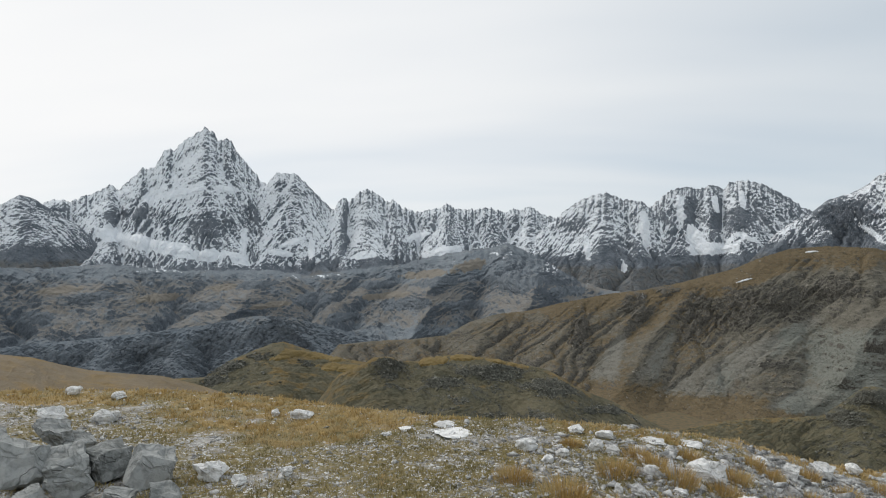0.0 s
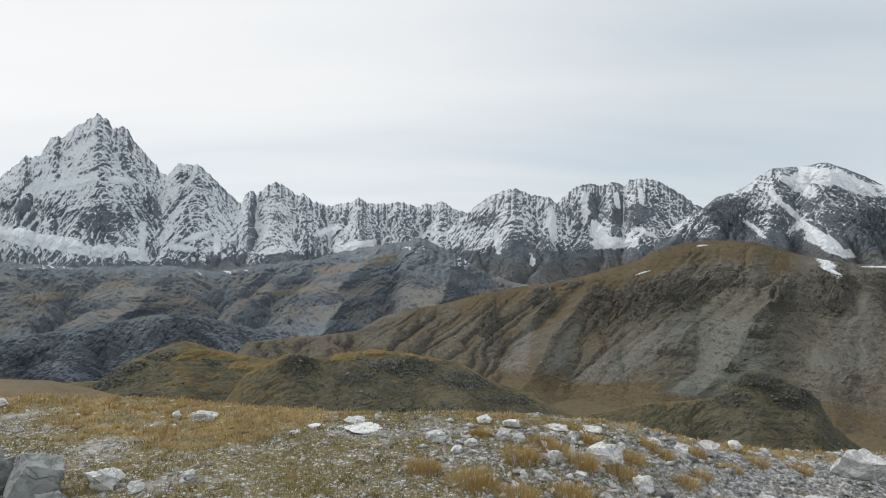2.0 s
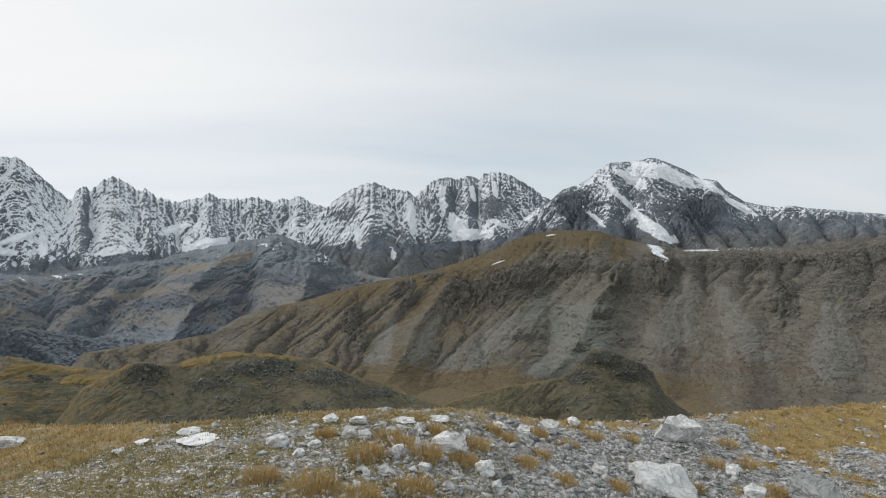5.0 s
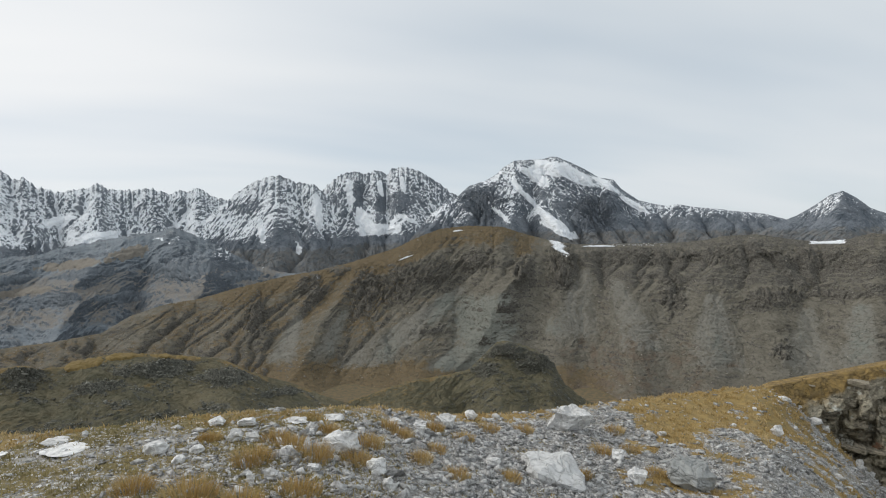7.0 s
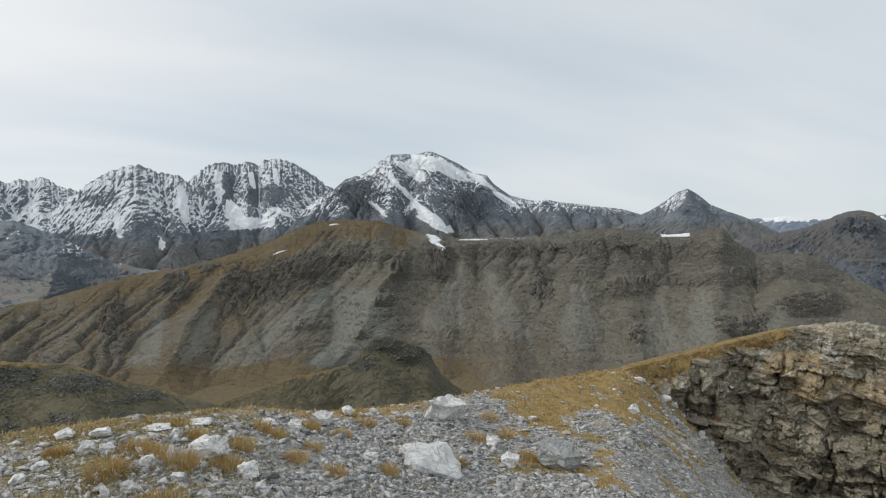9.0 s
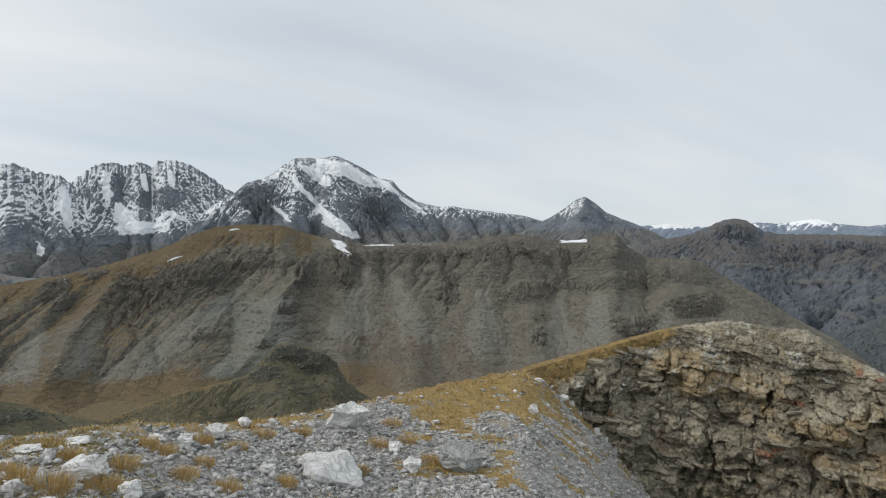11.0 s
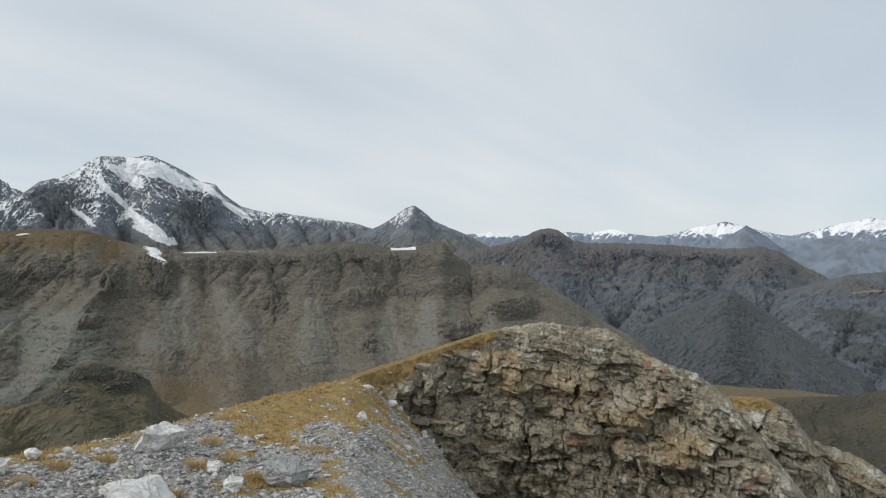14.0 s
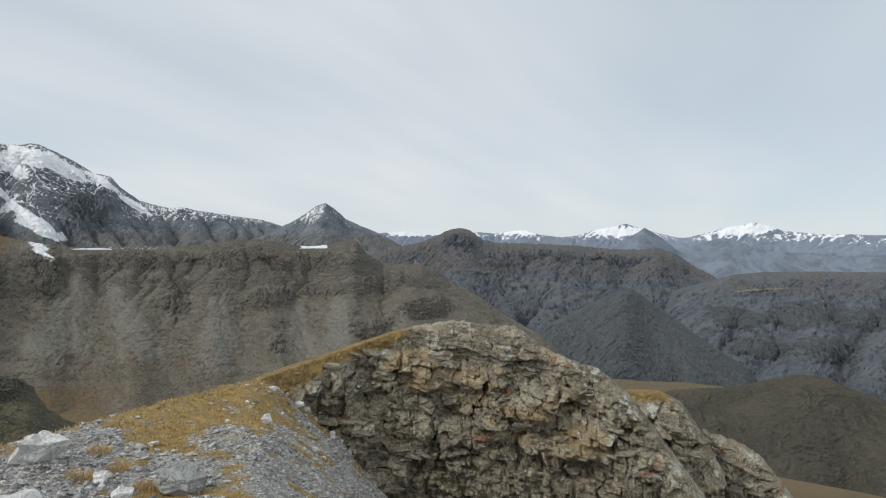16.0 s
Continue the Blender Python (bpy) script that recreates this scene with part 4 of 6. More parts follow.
def ridge_cover(az, s, elev, ribs, rough, fine, u, z, side, up, flow, hollow, rock, level):
    n = fbm(u / 60.0, z / 60.0, 5, 61, 0.6)
    grit = fbm(u / 7.0, z / 7.0, 4, 68, 0.65)
    lines = fbm(u / 7.0, z / 46.0, 5, 64, 0.6)
    left = 1 - smooth(az, 12, 25)
    cap = smooth(az, -6, 8) * (1 - smooth(az, 27, 31)) * smooth(s + 0.05 * n, 0.80, 0.90)
    meadow = (1 - smooth(elev + 1.6 * n, -13.2, -10.6)) * (1 - smooth(az, 30, 44))
    fans = np.zeros(az.shape)
    for a0, e0, a1, e1, w0, w1 in FANS:
        f = np.clip((elev - e0) / (e1 - e0), 0, 1.3)
        off = (az + 0.35 * fine + 0.25 * lines - a0 - (a1 - a0) * f) / (w0 + (w1 - w0) * f)
        fans = np.maximum(fans, np.exp(-off ** 4) * smooth(elev + 0.3 * fine, e1 - 0.9, e1 + 0.6) * (1 - smooth(elev + 0.3 * fine, e0 - 0.2, e0 + 0.5)))
    scree = 0.16 + 0.55 * fans + 0.26 * lines + 0.40 * n + 0.25 * grit + 0.2 * (flow - 0.3)
    green = 0.06 + 0.45 * fans * (0.5 + 0.5 * np.sin(az * 1.3)) - 0.4 * n + 0.2 * lines + 0.45 * np.exp(-((az - 25) / 4) ** 2) * smooth(-elev, 4.5, 7)
    turf = 0.40 * left + 0.65 * cap + 0.8 * meadow + 0.55 * n + 0.5 * up - 0.45 * fans + 0.25 * grit + 0.06
    rust = 0.14 + 0.6 * fbm(u / 30.0, z / 24.0, 5, 66, 0.6) + 0.15 * lines + 0.30 * smooth(az, 29, 33) * (1 - smooth(az, 40, 50)) * smooth(-elev, 7, 11)
    crag = 0.28 - 1.9 * up - 0.25 * hollow + 0.45 * grit + 0.25 * n - 0.7 * fans - 0.25 * meadow - 0.2 * cap
    zone = rock
    # painted light: paler scree and less dark rock where the fan catches the sun
    painted_fan_light = np.exp(-((az - 23.5) / 4.5) ** 2) * smooth(-elev, 4.5, 6.5)
    crag, green = crag - 0.25 * painted_fan_light, green + 0.25 * painted_fan_light
    crag = crag + 0.42 * smooth(az, 30, 35) * smooth(elev + 0.5 * n, -5.6, -3.8)
    for a, e, wa, we in BANDS:
        zone = np.maximum(zone, 0.9 * np.exp(-(((az + 0.9 * fine - a) / wa) ** 2 + ((elev + 0.4 * fine - e) / we) ** 2) ** 1.5))
    crag = np.maximum(crag, zone * (0.62 - 1.7 * up - 0.25 * hollow + 0.35 * grit) - 0.4 * fans - 0.15 * painted_fan_light)
    snow = np.exp(-((az - 37) / 6) ** 4) * smooth(elev, -1.75, -1.35) * 0.42 + np.exp(-((az - 52.2) / 1.3) ** 4) * smooth(elev, -1.32, -1.2) * 0.9
    snow = snow + np.exp(-((az - 30.9 + 0.8 * (elev + 1.2)) / 0.7) ** 2) * smooth(elev, -3.8, -2.0) * 0.5 + 0.45 * np.exp(-((az - 9.2) / 0.6) ** 2 - ((elev + 3.9) / 0.9) ** 2)
    snow = snow + cap * 0.3 * smooth(fine, 0.2, 0.6)
    return {"turf": np.clip(turf, 0, 1), "crag": np.clip(crag, 0, 1), "snow": np.clip(snow, 0, 1), "scree": np.clip(scree, 0, 1), "green": np.clip(green, 0, 1), "rust": np.clip(rust, 0, 1)}


slope("mountain_ridge", [(-18, -8.6), (-14.9, -8.3), (-11.3, -8.14), (-8.18, -7.77), (-6.12, -6.56), (-3.56, -5.8), (-0.9, -5.47), (2.33, -4.64), (6.16, -3.78), (9.13, -3.35),
      (12.15, -2.65), (16.26, -1.43), (18.34, -0.43), (20.42, 0.32), (23.01, 0.55), (26.1, 0.41), (28.14, -0.28), (30.16, -0.82), (32.65, -1.24), (41.22, -1.15),
      (43.45, -0.92), (44.76, -0.6), (47.29, -0.48), (49.72, -0.91), (51.66, -1.1), (53.52, -0.93), (55.13, -0.45), (55.99, -0.56), (56.78, -1.58), (58.35, -2.59),
      (61.98, -2.64), (63.02, -3.03), (64.58, -4.03), (67.16, -5.5), (69.72, -7.19), (72.74, -8.8), (75.2, -10.61), (77.13, -11.67), (79.01, -12.46), (82, -14)],
      "long brown ridge with scree gullies, dark crags and dry grass", rc=1200, rf=((-20, 1050), (-8, 960), (5, 860), (80, 800)), foot=((-20, -11.4), (-8, -12.6), (5, -14.2), (80, -15.4)), mat=BROWN, step=0.075, rows=260,
      power=1.2, rib=4.5, rib_size=70, crag=0.5, tall=1.8, hummocks=0.3, wiggle=0.6, ribbed=(-0.1, 0.35), seed=41, jag=0.14, jag_size=1.0, fan=0.3, shear=((-20, -0.8), (15, -0.8), (27, -0.7), (34, 0.0), (60, 0.1), (80, 0.5)),
      spurs=[(30.0, 20.5, 1.8, 32), (13, 6, 2.0, 24), (64, 52, 3.5, 45), (44, 42, 2.5, 25)], gully=4.5, levels=(3, 2, 1), dry=((-20, 0.9), (8, 0.9), (18, 0.45), (30, 0.22), (80, 0.25)), beds=((19, 2.6, 0.03), (7, 0.9, 0.03)),
      walls=[(a, e, wa, we, min(10, 8 * we)) for a, e, wa, we in CRAGS] + [(a, e, wa, we, 6) for a, e, wa, we in BANDS], cover=ridge_cover)

# ---- knolls ----


def knoll_cover(dark_lo, dark_hi, top=0.0, bias=0.0):
    def cover(az, s, elev, ribs, rough, fine, u, z, side, up, flow, hollow, rock, level):
        n = fbm(u / 9.0, z / 4.5, 5, 71, 0.62)
        wavy = az + 7.0 * n
        dark = smooth(wavy, dark_lo - 4, dark_lo + 4) * (1 - smooth(wavy, dark_hi - 3, dark_hi + 3))
        turf = 0.4 + 1.0 * n + 0.3 * smooth(s, 0.8, 1.0) - 0.3 * dark + 0.2 * up + bias
        stone = 0.34 * dark + 0.4 * fine + 0.5 * n - 0.9 * up + rock * (0.55 - 0.6 * up) - top * smooth(s, 0.9, 1.0)
        return {"turf": np.clip(turf, 0, 1), "crag": np.clip(stone, 0, 1), "snow": s * 0}
    return cover


slope("grassy_knoll", [(-34, -11.4), (-32.07, -10.9), (-29.41, -10.94), (-27.59, -9.72), (-25.26, -8.86), (-23.83, -8.33), (-22.86, -8.21), (-21.39, -8.74), (-19.9, -9.27), (-17.89, -9.81),
      (-15.86, -10.09), (-13, -10.6), (-10, -11)], "golden-brown grassy knoll with rock bands", "hill", rc=190, rf=145, foot=-15, mat=KNOLL, step=0.1, rows=150, power=0.9, rib=0.8, rib_size=12, crag=0.7, tall=0.6, high=0.6, hummocks=0.8, shear=-0.6, gully=0.3, levels=(3, 1), seed=51,
      walls=[(-27.5, -10.2, 1.4, 0.5, 1.4), (-25.0, -9.4, 1.0, 0.3, 0.9), (-28.6, -11.3, 1.2, 0.4, 1.0), (-21.0, -10.2, 1.0, 0.35, 0.8)],
      jag=0.15, jag_size=1.2, cover=knoll_cover(-31, -24))
slope("grassy_knoll", [(-18, -11.2), (-15.86, -10.3), (-14.85, -9.7), (-13.31, -9.61), (-12.27, -10.02), (-10.73, -10.12), (-9.69, -9.71), (-7.63, -9.5), (-5.56, -9.67), (-4.01, -9.79), (-1.44, -10.22),
      (0.59, -10.5), (1.85, -11.09), (3.11, -11.76), (4.59, -12.41), (6.55, -13.0), (8.47, -13.8), (10.81, -14.75), (14, -16)], "dark rubble-covered knoll with a golden grassy top", "hill",
      rc=150, rf=((-20, 118), (0, 112), (14, 100)), foot=-16.6, mat=KNOLL, step=0.1, rows=160, power=0.85, rib=0.7, rib_size=10, crag=0.8, tall=0.6, high=0.6, hummocks=0.8, gully=0.2, levels=(3, 1), bulges=[(-13.6, -10.6, 1.6, 0.9, 2)], seed=52,
      walls=[(-13.6, -10.2, 1.3, 0.6, 1.6), (-4.0, -11.0, 3.0, 0.6, 1.1), (1.0, -12.2, 2.6, 0.7, 1.1), (-8.5, -12.0, 1.6, 0.5, 0.9), (5.8, -13.8, 1.8, 0.4, 0.8)], jag=0.12, jag_size=1.0, cover=knoll_cover(-14, 12, 0.6))
slope("rocky_knoll", [(10, -15.5), (15.05, -14.1), (17.13, -13.47), (19.74, -13.12), (21.3, -12.84), (22.87, -12.5), (23.92, -11.51), (25.49, -9.99), (26.52, -9.89), (28.05, -10.33), (29.58, -10.96),
      (30.58, -11.68), (30.83, -12.41), (31.58, -13.61), (33.07, -14.76), (34.05, -15.2), (36.01, -15.8)], "dark green-grey rocky knoll on the valley floor", "hill", rc=620, rf=530, foot=-17,
      mat=KNOLL, step=0.08, rows=150, power=0.8, rib=3, rib_size=28, crag=0.7, tall=0.8, high=0.7, hummocks=0.7, gully=1.5, levels=(3, 1), seed=53,
      walls=[(26.4, -10.8, 1.6, 0.8, 7), (29.0, -11.6, 1.5, 1.0, 7), (24.4, -12.4, 1.3, 0.6, 4)], jag=0.35, jag_size=1.0, cover=knoll_cover(22.5, 40, 0.0, -0.16))
slope("hillside", [(-70, -6.0), (-52, -6.4), (-43.79, -8.07), (-42.03, -8.43), (-40.19, -9.1), (-38.27, -9.7), (-36.28, -10.09), (-32.94, -10.57), (-30.3, -11.44), (-26.63, -12.84), (-24, -14)],
      "gentle hillside of gravel and golden grass", "hill", rc=48, rf=14, foot=-16, mat=GRASSY, rows=90, power=0.9, rib=0.12, rib_size=4, tall=1.0, seed=54, jag=0.05, jag_size=1.2, cover=turf_cover(-30, 0, 0.1, -0.12))

# ---- the layered cliff ----


def grown(v, shape, n):
    v = np.broadcast_to(v, shape)
    return np.clip(np.concatenate([v, np.repeat(v[-1:], n, 0)]), 0, 1)


def outcrop(nodes, label, rc, depth, step=0.08, rows=240, seed=80, grass=(-60, -59), bulges=(), thin=0.21, batter=2.6, paint=0.0):
    """A broken rock face seen from the hilltop: crest as (heading, height) in degrees, at the distances rc, with beds of uneven
    thickness that dip along the face and are broken into blocks. bulges: heading, height, half sizes, metres."""
    nodes = np.array(nodes, float)
    az = np.arange(nodes[0, 0], nodes[-1, 0], step)
    el = np.interp(az, nodes[:, 0], nodes[:, 1]) + 0.5 * (ridged(az / 1.1, az * 0, 5, seed + 1, 0.62) - 0.66) * smooth(az, grass[0], grass[1])
    rcs = table(rc, az)
    mean = float(rcs.mean())
    zc = EYE + rcs * np.tan(np.radians(el))
    zf = np.minimum(-depth, zc - 0.6)
    s = np.linspace(0, 1, rows)[:, None]
    z = zf + (zc - zf) * s
    arc = np.radians(az)[None, :] * mean
    wa = arc + 0.35 * fbm(arc / 0.9, z / 0.7, 4, seed + 2) + 0.10 * fbm(arc / 0.2, z / 0.2, 3, seed + 3)
    wz = z + 0.13 * arc + 0.45 * fbm(arc / 2.4, z / 1.8, 3, seed + 4) + 0.09 * fbm(arc / 0.35, z / 0.25, 4, seed + 5)
    bed = wz / thin + 1.6 * fbm(wz / (thin * 5), arc / 9, 2, seed + 6)
    ib = np.floor(bed)
    blk = wa / (0.24 + 0.75 * hashed(ib, ib * 0, seed + 7)) + 9 * hashed(ib, ib * 0, seed + 8)
    jb = np.floor(blk)
    fb, fj = bed - ib, blk - jb
    tip, roll = hashed(ib, jb, seed + 21) - 0.5, hashed(ib, jb, seed + 22) - 0.5
    out = 0.26 * (hashed(ib, jb, seed + 9) - 0.5) + 0.16 * (hashed(ib, ib * 0, seed + 10) - 0.5) + 0.30 * tip * (fb - 0.5) + 0.36 * roll * (fj - 0.5)
    joint = np.exp(-(np.minimum(fb, 1 - fb) / 0.10) ** 2) * 0.05 + np.exp(-(np.minimum(fj, 1 - fj) / 0.06) ** 2) * 0.07
    big = 0.95 * (ridged((arc + 0.45 * z) / 2.6, z / 4.5, 3, seed + 11, 0.5) - 0.66) + 0.55 * fbm(arc / 1.1, z / 1.1, 4, seed + 12)
    cleft = ridged((arc - 0.25 * z) / 1.5 + 0.4 * fbm(arc / 0.6, z / 0.6, 3, seed + 23), z / 5.0, 2, seed + 24, 0.4)
    big = big - 0.30 * smooth(cleft, 0.86, 0.97)
    env = np.clip((1 - s) * 9, 0.05, 1)
    ends = smooth(az, nodes[0, 0] + 0.5, nodes[0, 0] + 4.0)[None, :]
    push = (out - joint + big + 0.10 * fbm(arc / 0.16, z / 0.10, 4, seed + 13))
    e0 = np.degrees(np.arctan2(z - EYE, rcs))
    ochre, rust = np.zeros(z.shape), np.zeros(z.shape)
    for a, e, wide, high, amp in bulges:
        d = ((az - a) / wide) ** 2 + ((e0 - e) / high) ** 2
        push = push + amp * np.exp(-d ** 1.6)
        ochre = np.maximum(ochre, np.exp(-0.6 * d) * 0.9)
    r = rcs - batter * (1 - s) ** 0.8 - push * env * ends
    A = np.broadcast_to(az, r.shape)
    turf = smooth(s, 0.94, 0.99) * (1 - smooth(A, grass[0], grass[1])) + 0.22 * fbm(arc / 0.8, z / 0.5, 3, seed + 14) + 0.6 * smooth(grass[0] - 2 - A, 0, 6) * smooth(s, 0.82, 0.95)
    tone = hashed(ib, jb, seed + 15)
    crag = 0.46 + 0.55 * fbm(arc / 1.6, z / 1.0, 3, seed + 16) - 0.5 * (tone - 0.5) - 0.5 * ochre - paint
    ochre = ochre * 0.75 + 0.5 * fbm(arc / 1.8, z / 0.5, 3, seed + 17) + 0.3 * (tone - 0.5) + 0.2
    rust = 0.95 * fbm(arc / 0.9, z / 0.6, 3, seed + 18) + 0.3 * (tone - 0.5)
    lichen = 0.05 + 0.6 * fbm(arc / 0.7, z / 0.7, 4, seed + 26) + 0.3 * (hashed(ib, jb, seed + 27) - 0.5) + 0.22 * smooth(s, 0.6, 0.95)
    moss = 0.10 + 0.7 * fbm(arc / 1.3, z / 0.8, 4, seed + 28)
    tr = np.stack([rcs + 0.5, rcs + 2.2, rcs + 6.0])
    tz = np.stack([zc + 0.0, zc - 0.5, zc - 6])
    xyz = np.concatenate([polar(A, r, z), polar(np.broadcast_to(az, tr.shape), tr, tz)])
    attrs = {k: grown(v, r.shape, 3) for k, v in (("turf", turf), ("crag", crag), ("ochre", ochre), ("rust", rust), ("lichen", lichen), ("moss", moss))}
    root = tagged(new("rock_outcrop"), label, "rock")
    body = sheet("rock_face", xyz, CLIFF, attrs, facets=True)
    body.parent = root
    return root, xyz[:rows]


LEDGE_FAR, LEDGE_FAR_XYZ = outcrop([(84, -21), (85.5, -17.5), (86.74, -16.01), (88.97, -16.5), (90.2, -17.0), (91.32, -17.71), (92.08, -18.63), (94, -21)],
                                   "pale grey rounded rock ledge", ((80, 27), (95, 25)), 13.0, rows=110, seed=180, paint=0.6, batter=3.0)
LEDGE, LEDGE_XYZ = outcrop([(76, -16), (79.5, -13.9), (80.6, -13.3), (83.08, -13.15), (84.82, -13.88), (85.6, -14.9), (86.4, -15.9), (88.5, -19.5)],
                           "grass-topped grey rock ledge beyond the cliff", ((76, 23), (88, 23)), 11.0, rows=150, seed=140, grass=(83, 85), batter=3.0)
OUTCROP, OUTCROP_XYZ = outcrop([(46.0, -13.9), (48.28, -12.62), (52.81, -11.23), (55.37, -10.34), (59.69, -8.95), (61.55, -8.5), (65.16, -7.9), (68.23, -8.25), (70.75, -8.4), (71.75, -9.0),
                                (73.25, -10.15), (75.7, -11.2), (78.07, -11.8), (80.18, -13.3), (82, -15.3), (84, -18), (88, -23)],
                               "layered brown and grey cliff with grass along its top", ((46, 15.4), (52, 17.0), (62, 18.8), (72, 18.4), (88, 17.0)), 10.0,
                               step=0.085, rows=245, grass=(58, 64), bulges=[(62.5, -11.2, 3.0, 1.0, 0.55), (63.5, -12.6, 2.4, 0.7, 0.5), (72.8, -14.6, 2.4, 1.2, 0.6), (67.5, -12.6, 2.2, 1.0, 0.35), (77.0, -17.0, 2.0, 1.0, 0.4)])

# ---- stones ----


def stone_material(name, dark, light, size, attr_random=True):
    m = material(name, 0.85)
    nt = m.node_tree
    bsdf = nt.nodes["Principled BSDF"]
    n = maths(nt, "ADD", maths(nt, "MULTIPLY", speckle(nt, size, (1, 1, 1), 8.0, 0.65), 0.6), maths(nt, "MULTIPLY", speckle(nt, size * 5), 0.4))
    if attr_random:
        rnd = node(nt, "ShaderNodeObjectInfo").outputs["Random"]
    else:
        rnd = node(nt, "ShaderNodeNewGeometry").outputs["Random Per Island"]
    n = maths(nt, "ADD", n, maths(nt, "MULTIPLY", maths(nt, "SUBTRACT", rnd, 0.5), 0.14))
    col = mixed(nt, ramp(nt, n, 0.34, 0.62), rgb(*dark), rgb(*light))
    spot = ramp(nt, speckle(nt, size * 1.7, (1, 1, 1), 6.0, 0.7), 0.60, 0.70)
    col = mixed(nt, maths(nt, "MULTIPLY", spot, 0.5), col, rgb(dark[0] * 0.8, dark[1] * 0.72, dark[2] * 0.55))
    lines = [maths(nt, "ABSOLUTE", maths(nt, "SUBTRACT", speckle(nt, size * k, st, 3.0, 0.5, warp=0.4), 0.5)) for k, st in ((6, (1, 1, 1.8)), (9, (1.6, 0.8, 1)))]
    crack = ramp(nt, maths(nt, "MINIMUM", lines[0], lines[1]), 0.0, 0.022)
    col = mixed(nt, maths(nt, "MULTIPLY", maths(nt, "SUBTRACT", 1.0, crack), 0.14), col, rgb(dark[0] * 0.55, dark[1] * 0.52, dark[2] * 0.46))
    nt.links.new(col, bsdf.inputs["Base Color"])
    relief = maths(nt, "ADD", speckle(nt, size * 0.8, (1, 1, 1), 9.0, 0.65), maths(nt, "MULTIPLY", crack, 0.6))
    bp = node(nt, "ShaderNodeBump", {"Strength": 0.8, "Distance": size * 0.45, "Height": relief})
    nt.links.new(bp.outputs[0], bsdf.inputs["Normal"])
    return m


LIMESTONE = stone_material("white_limestone", (0.54, 0.535, 0.525), (0.86, 0.855, 0.84), 0.05)
GREY_STONE = stone_material("grey_stone", (0.15, 0.16, 0.155), (0.36, 0.37, 0.36), 0.06)
GRAVEL = stone_material("gravel_stone", (0.18, 0.177, 0.17), (0.62, 0.615, 0.60), 0.02, False)
STONES = stone_material("white_stones", (0.24, 0.235, 0.225), (0.64, 0.635, 0.62), 0.04, False)
PALE = stone_material("weathered_limestone", (0.32, 0.32, 0.315), (0.66, 0.66, 0.65), 0.06)
RUBBLE = stone_material("dark_rubble", (0.06, 0.062, 0.05), (0.23, 0.228, 0.195), 0.4, False)
SCREE = stone_material("brown_scree_block", (0.10, 0.09, 0.075), (0.36, 0.335, 0.285), 0.8, False)
SLAB = stone_material("cliff_slab", (0.15, 0.134, 0.102), (0.38, 0.338, 0.26), 0.09)


def hull(rng, n, blocky):
    """A broken stone of about unit size: the hull of random points on a rounded block."""
    bm = bmesh.new()
    for _ in range(n):
        v = rng.normal(size=3)
        v /= np.linalg.norm(v)
        v = np.sign(v) * np.abs(v) ** blocky
        bm.verts.new(v * rng.uniform(0.8, 1.0) * 0.5)
    bmesh.ops.convex_hull(bm, input=bm.verts)
    bmesh.ops.delete(bm, geom=[v for v in bm.verts if not v.link_faces], context="VERTS")
    return bm


def rock_mesh(name, seed, size, mat, n=22, blocky=0.55, rough=0.085):
    """A boulder with worn facets and a broken surface."""
    rng = np.random.default_rng(seed)
    bm = hull(rng, n, blocky)
    bmesh.ops.scale(bm, vec=size, verts=bm.verts)
    bmesh.ops.dissolve_limit(bm, angle_limit=radians(14), verts=bm.verts, edges=bm.edges)
    bmesh.ops.triangulate(bm, faces=bm.faces)
    bmesh.ops.subdivide_edges(bm, edges=bm.edges, cuts=3, use_grid_fill=True)
    big = max(size)
    for v in bm.verts:
        p = v.co / big
        v.co += v.co.normalized() * big * rough * (noise.fractal(p * 5 + Vector((seed, 0, 0)), 0.9, 2.1, 4) * 0.8 + noise.cell(p * 6 + Vector((0, seed, 0))) * 0.5)
    me = bpy.data.meshes.new(name)
    bm.to_mesh(me)
    bm.free()
    me.materials.append(mat)
    return me


def ground_at(az, el):
    """Where the line of sight at a heading and a height in degrees meets the ground."""
    r = np.geomspace(1.5, 19, 3000)
    z = ground_z(np.full_like(r, az), r)
    hit = np.nonzero(EYE + r * np.tan(np.radians(el)) <= z)[0]
    re = brow(az)[0]
    k = hit[0] if len(hit) else np.searchsorted(r, re)
    k = min(k, len(r) - 1)
    return r[k], z[k]


def place_rock(name, seed, az, el, wide, high, mat, label, group, deep=0.8, blocky=0.8, sink=0.22, turn=None, tilt=10.0):
    r, z = ground_at(az, el)
    w, h = np.radians(wide) * r * 1.05, np.radians(high) * r * 1.1
    ob = new(name, rock_mesh(name, seed, (w, w * deep, h * (1 + sink)), mat, blocky=blocky))
    rng = np.random.default_rng(seed + 500)
    a = radians(az)
    ob.matrix_world = Matrix.Translation((math.sin(a) * (r + w * deep * 0.35), math.cos(a) * (r + w * deep * 0.35), z + h * (1 - sink) * 0.5)) @ \
        Euler((radians(rng.uniform(-tilt, tilt)), radians(rng.uniform(-tilt, tilt)), -a + radians(rng.uniform(-25, 25) if turn is None else turn))).to_matrix().to_4x4()
    return tagged(ob, label, "rock", group=group)


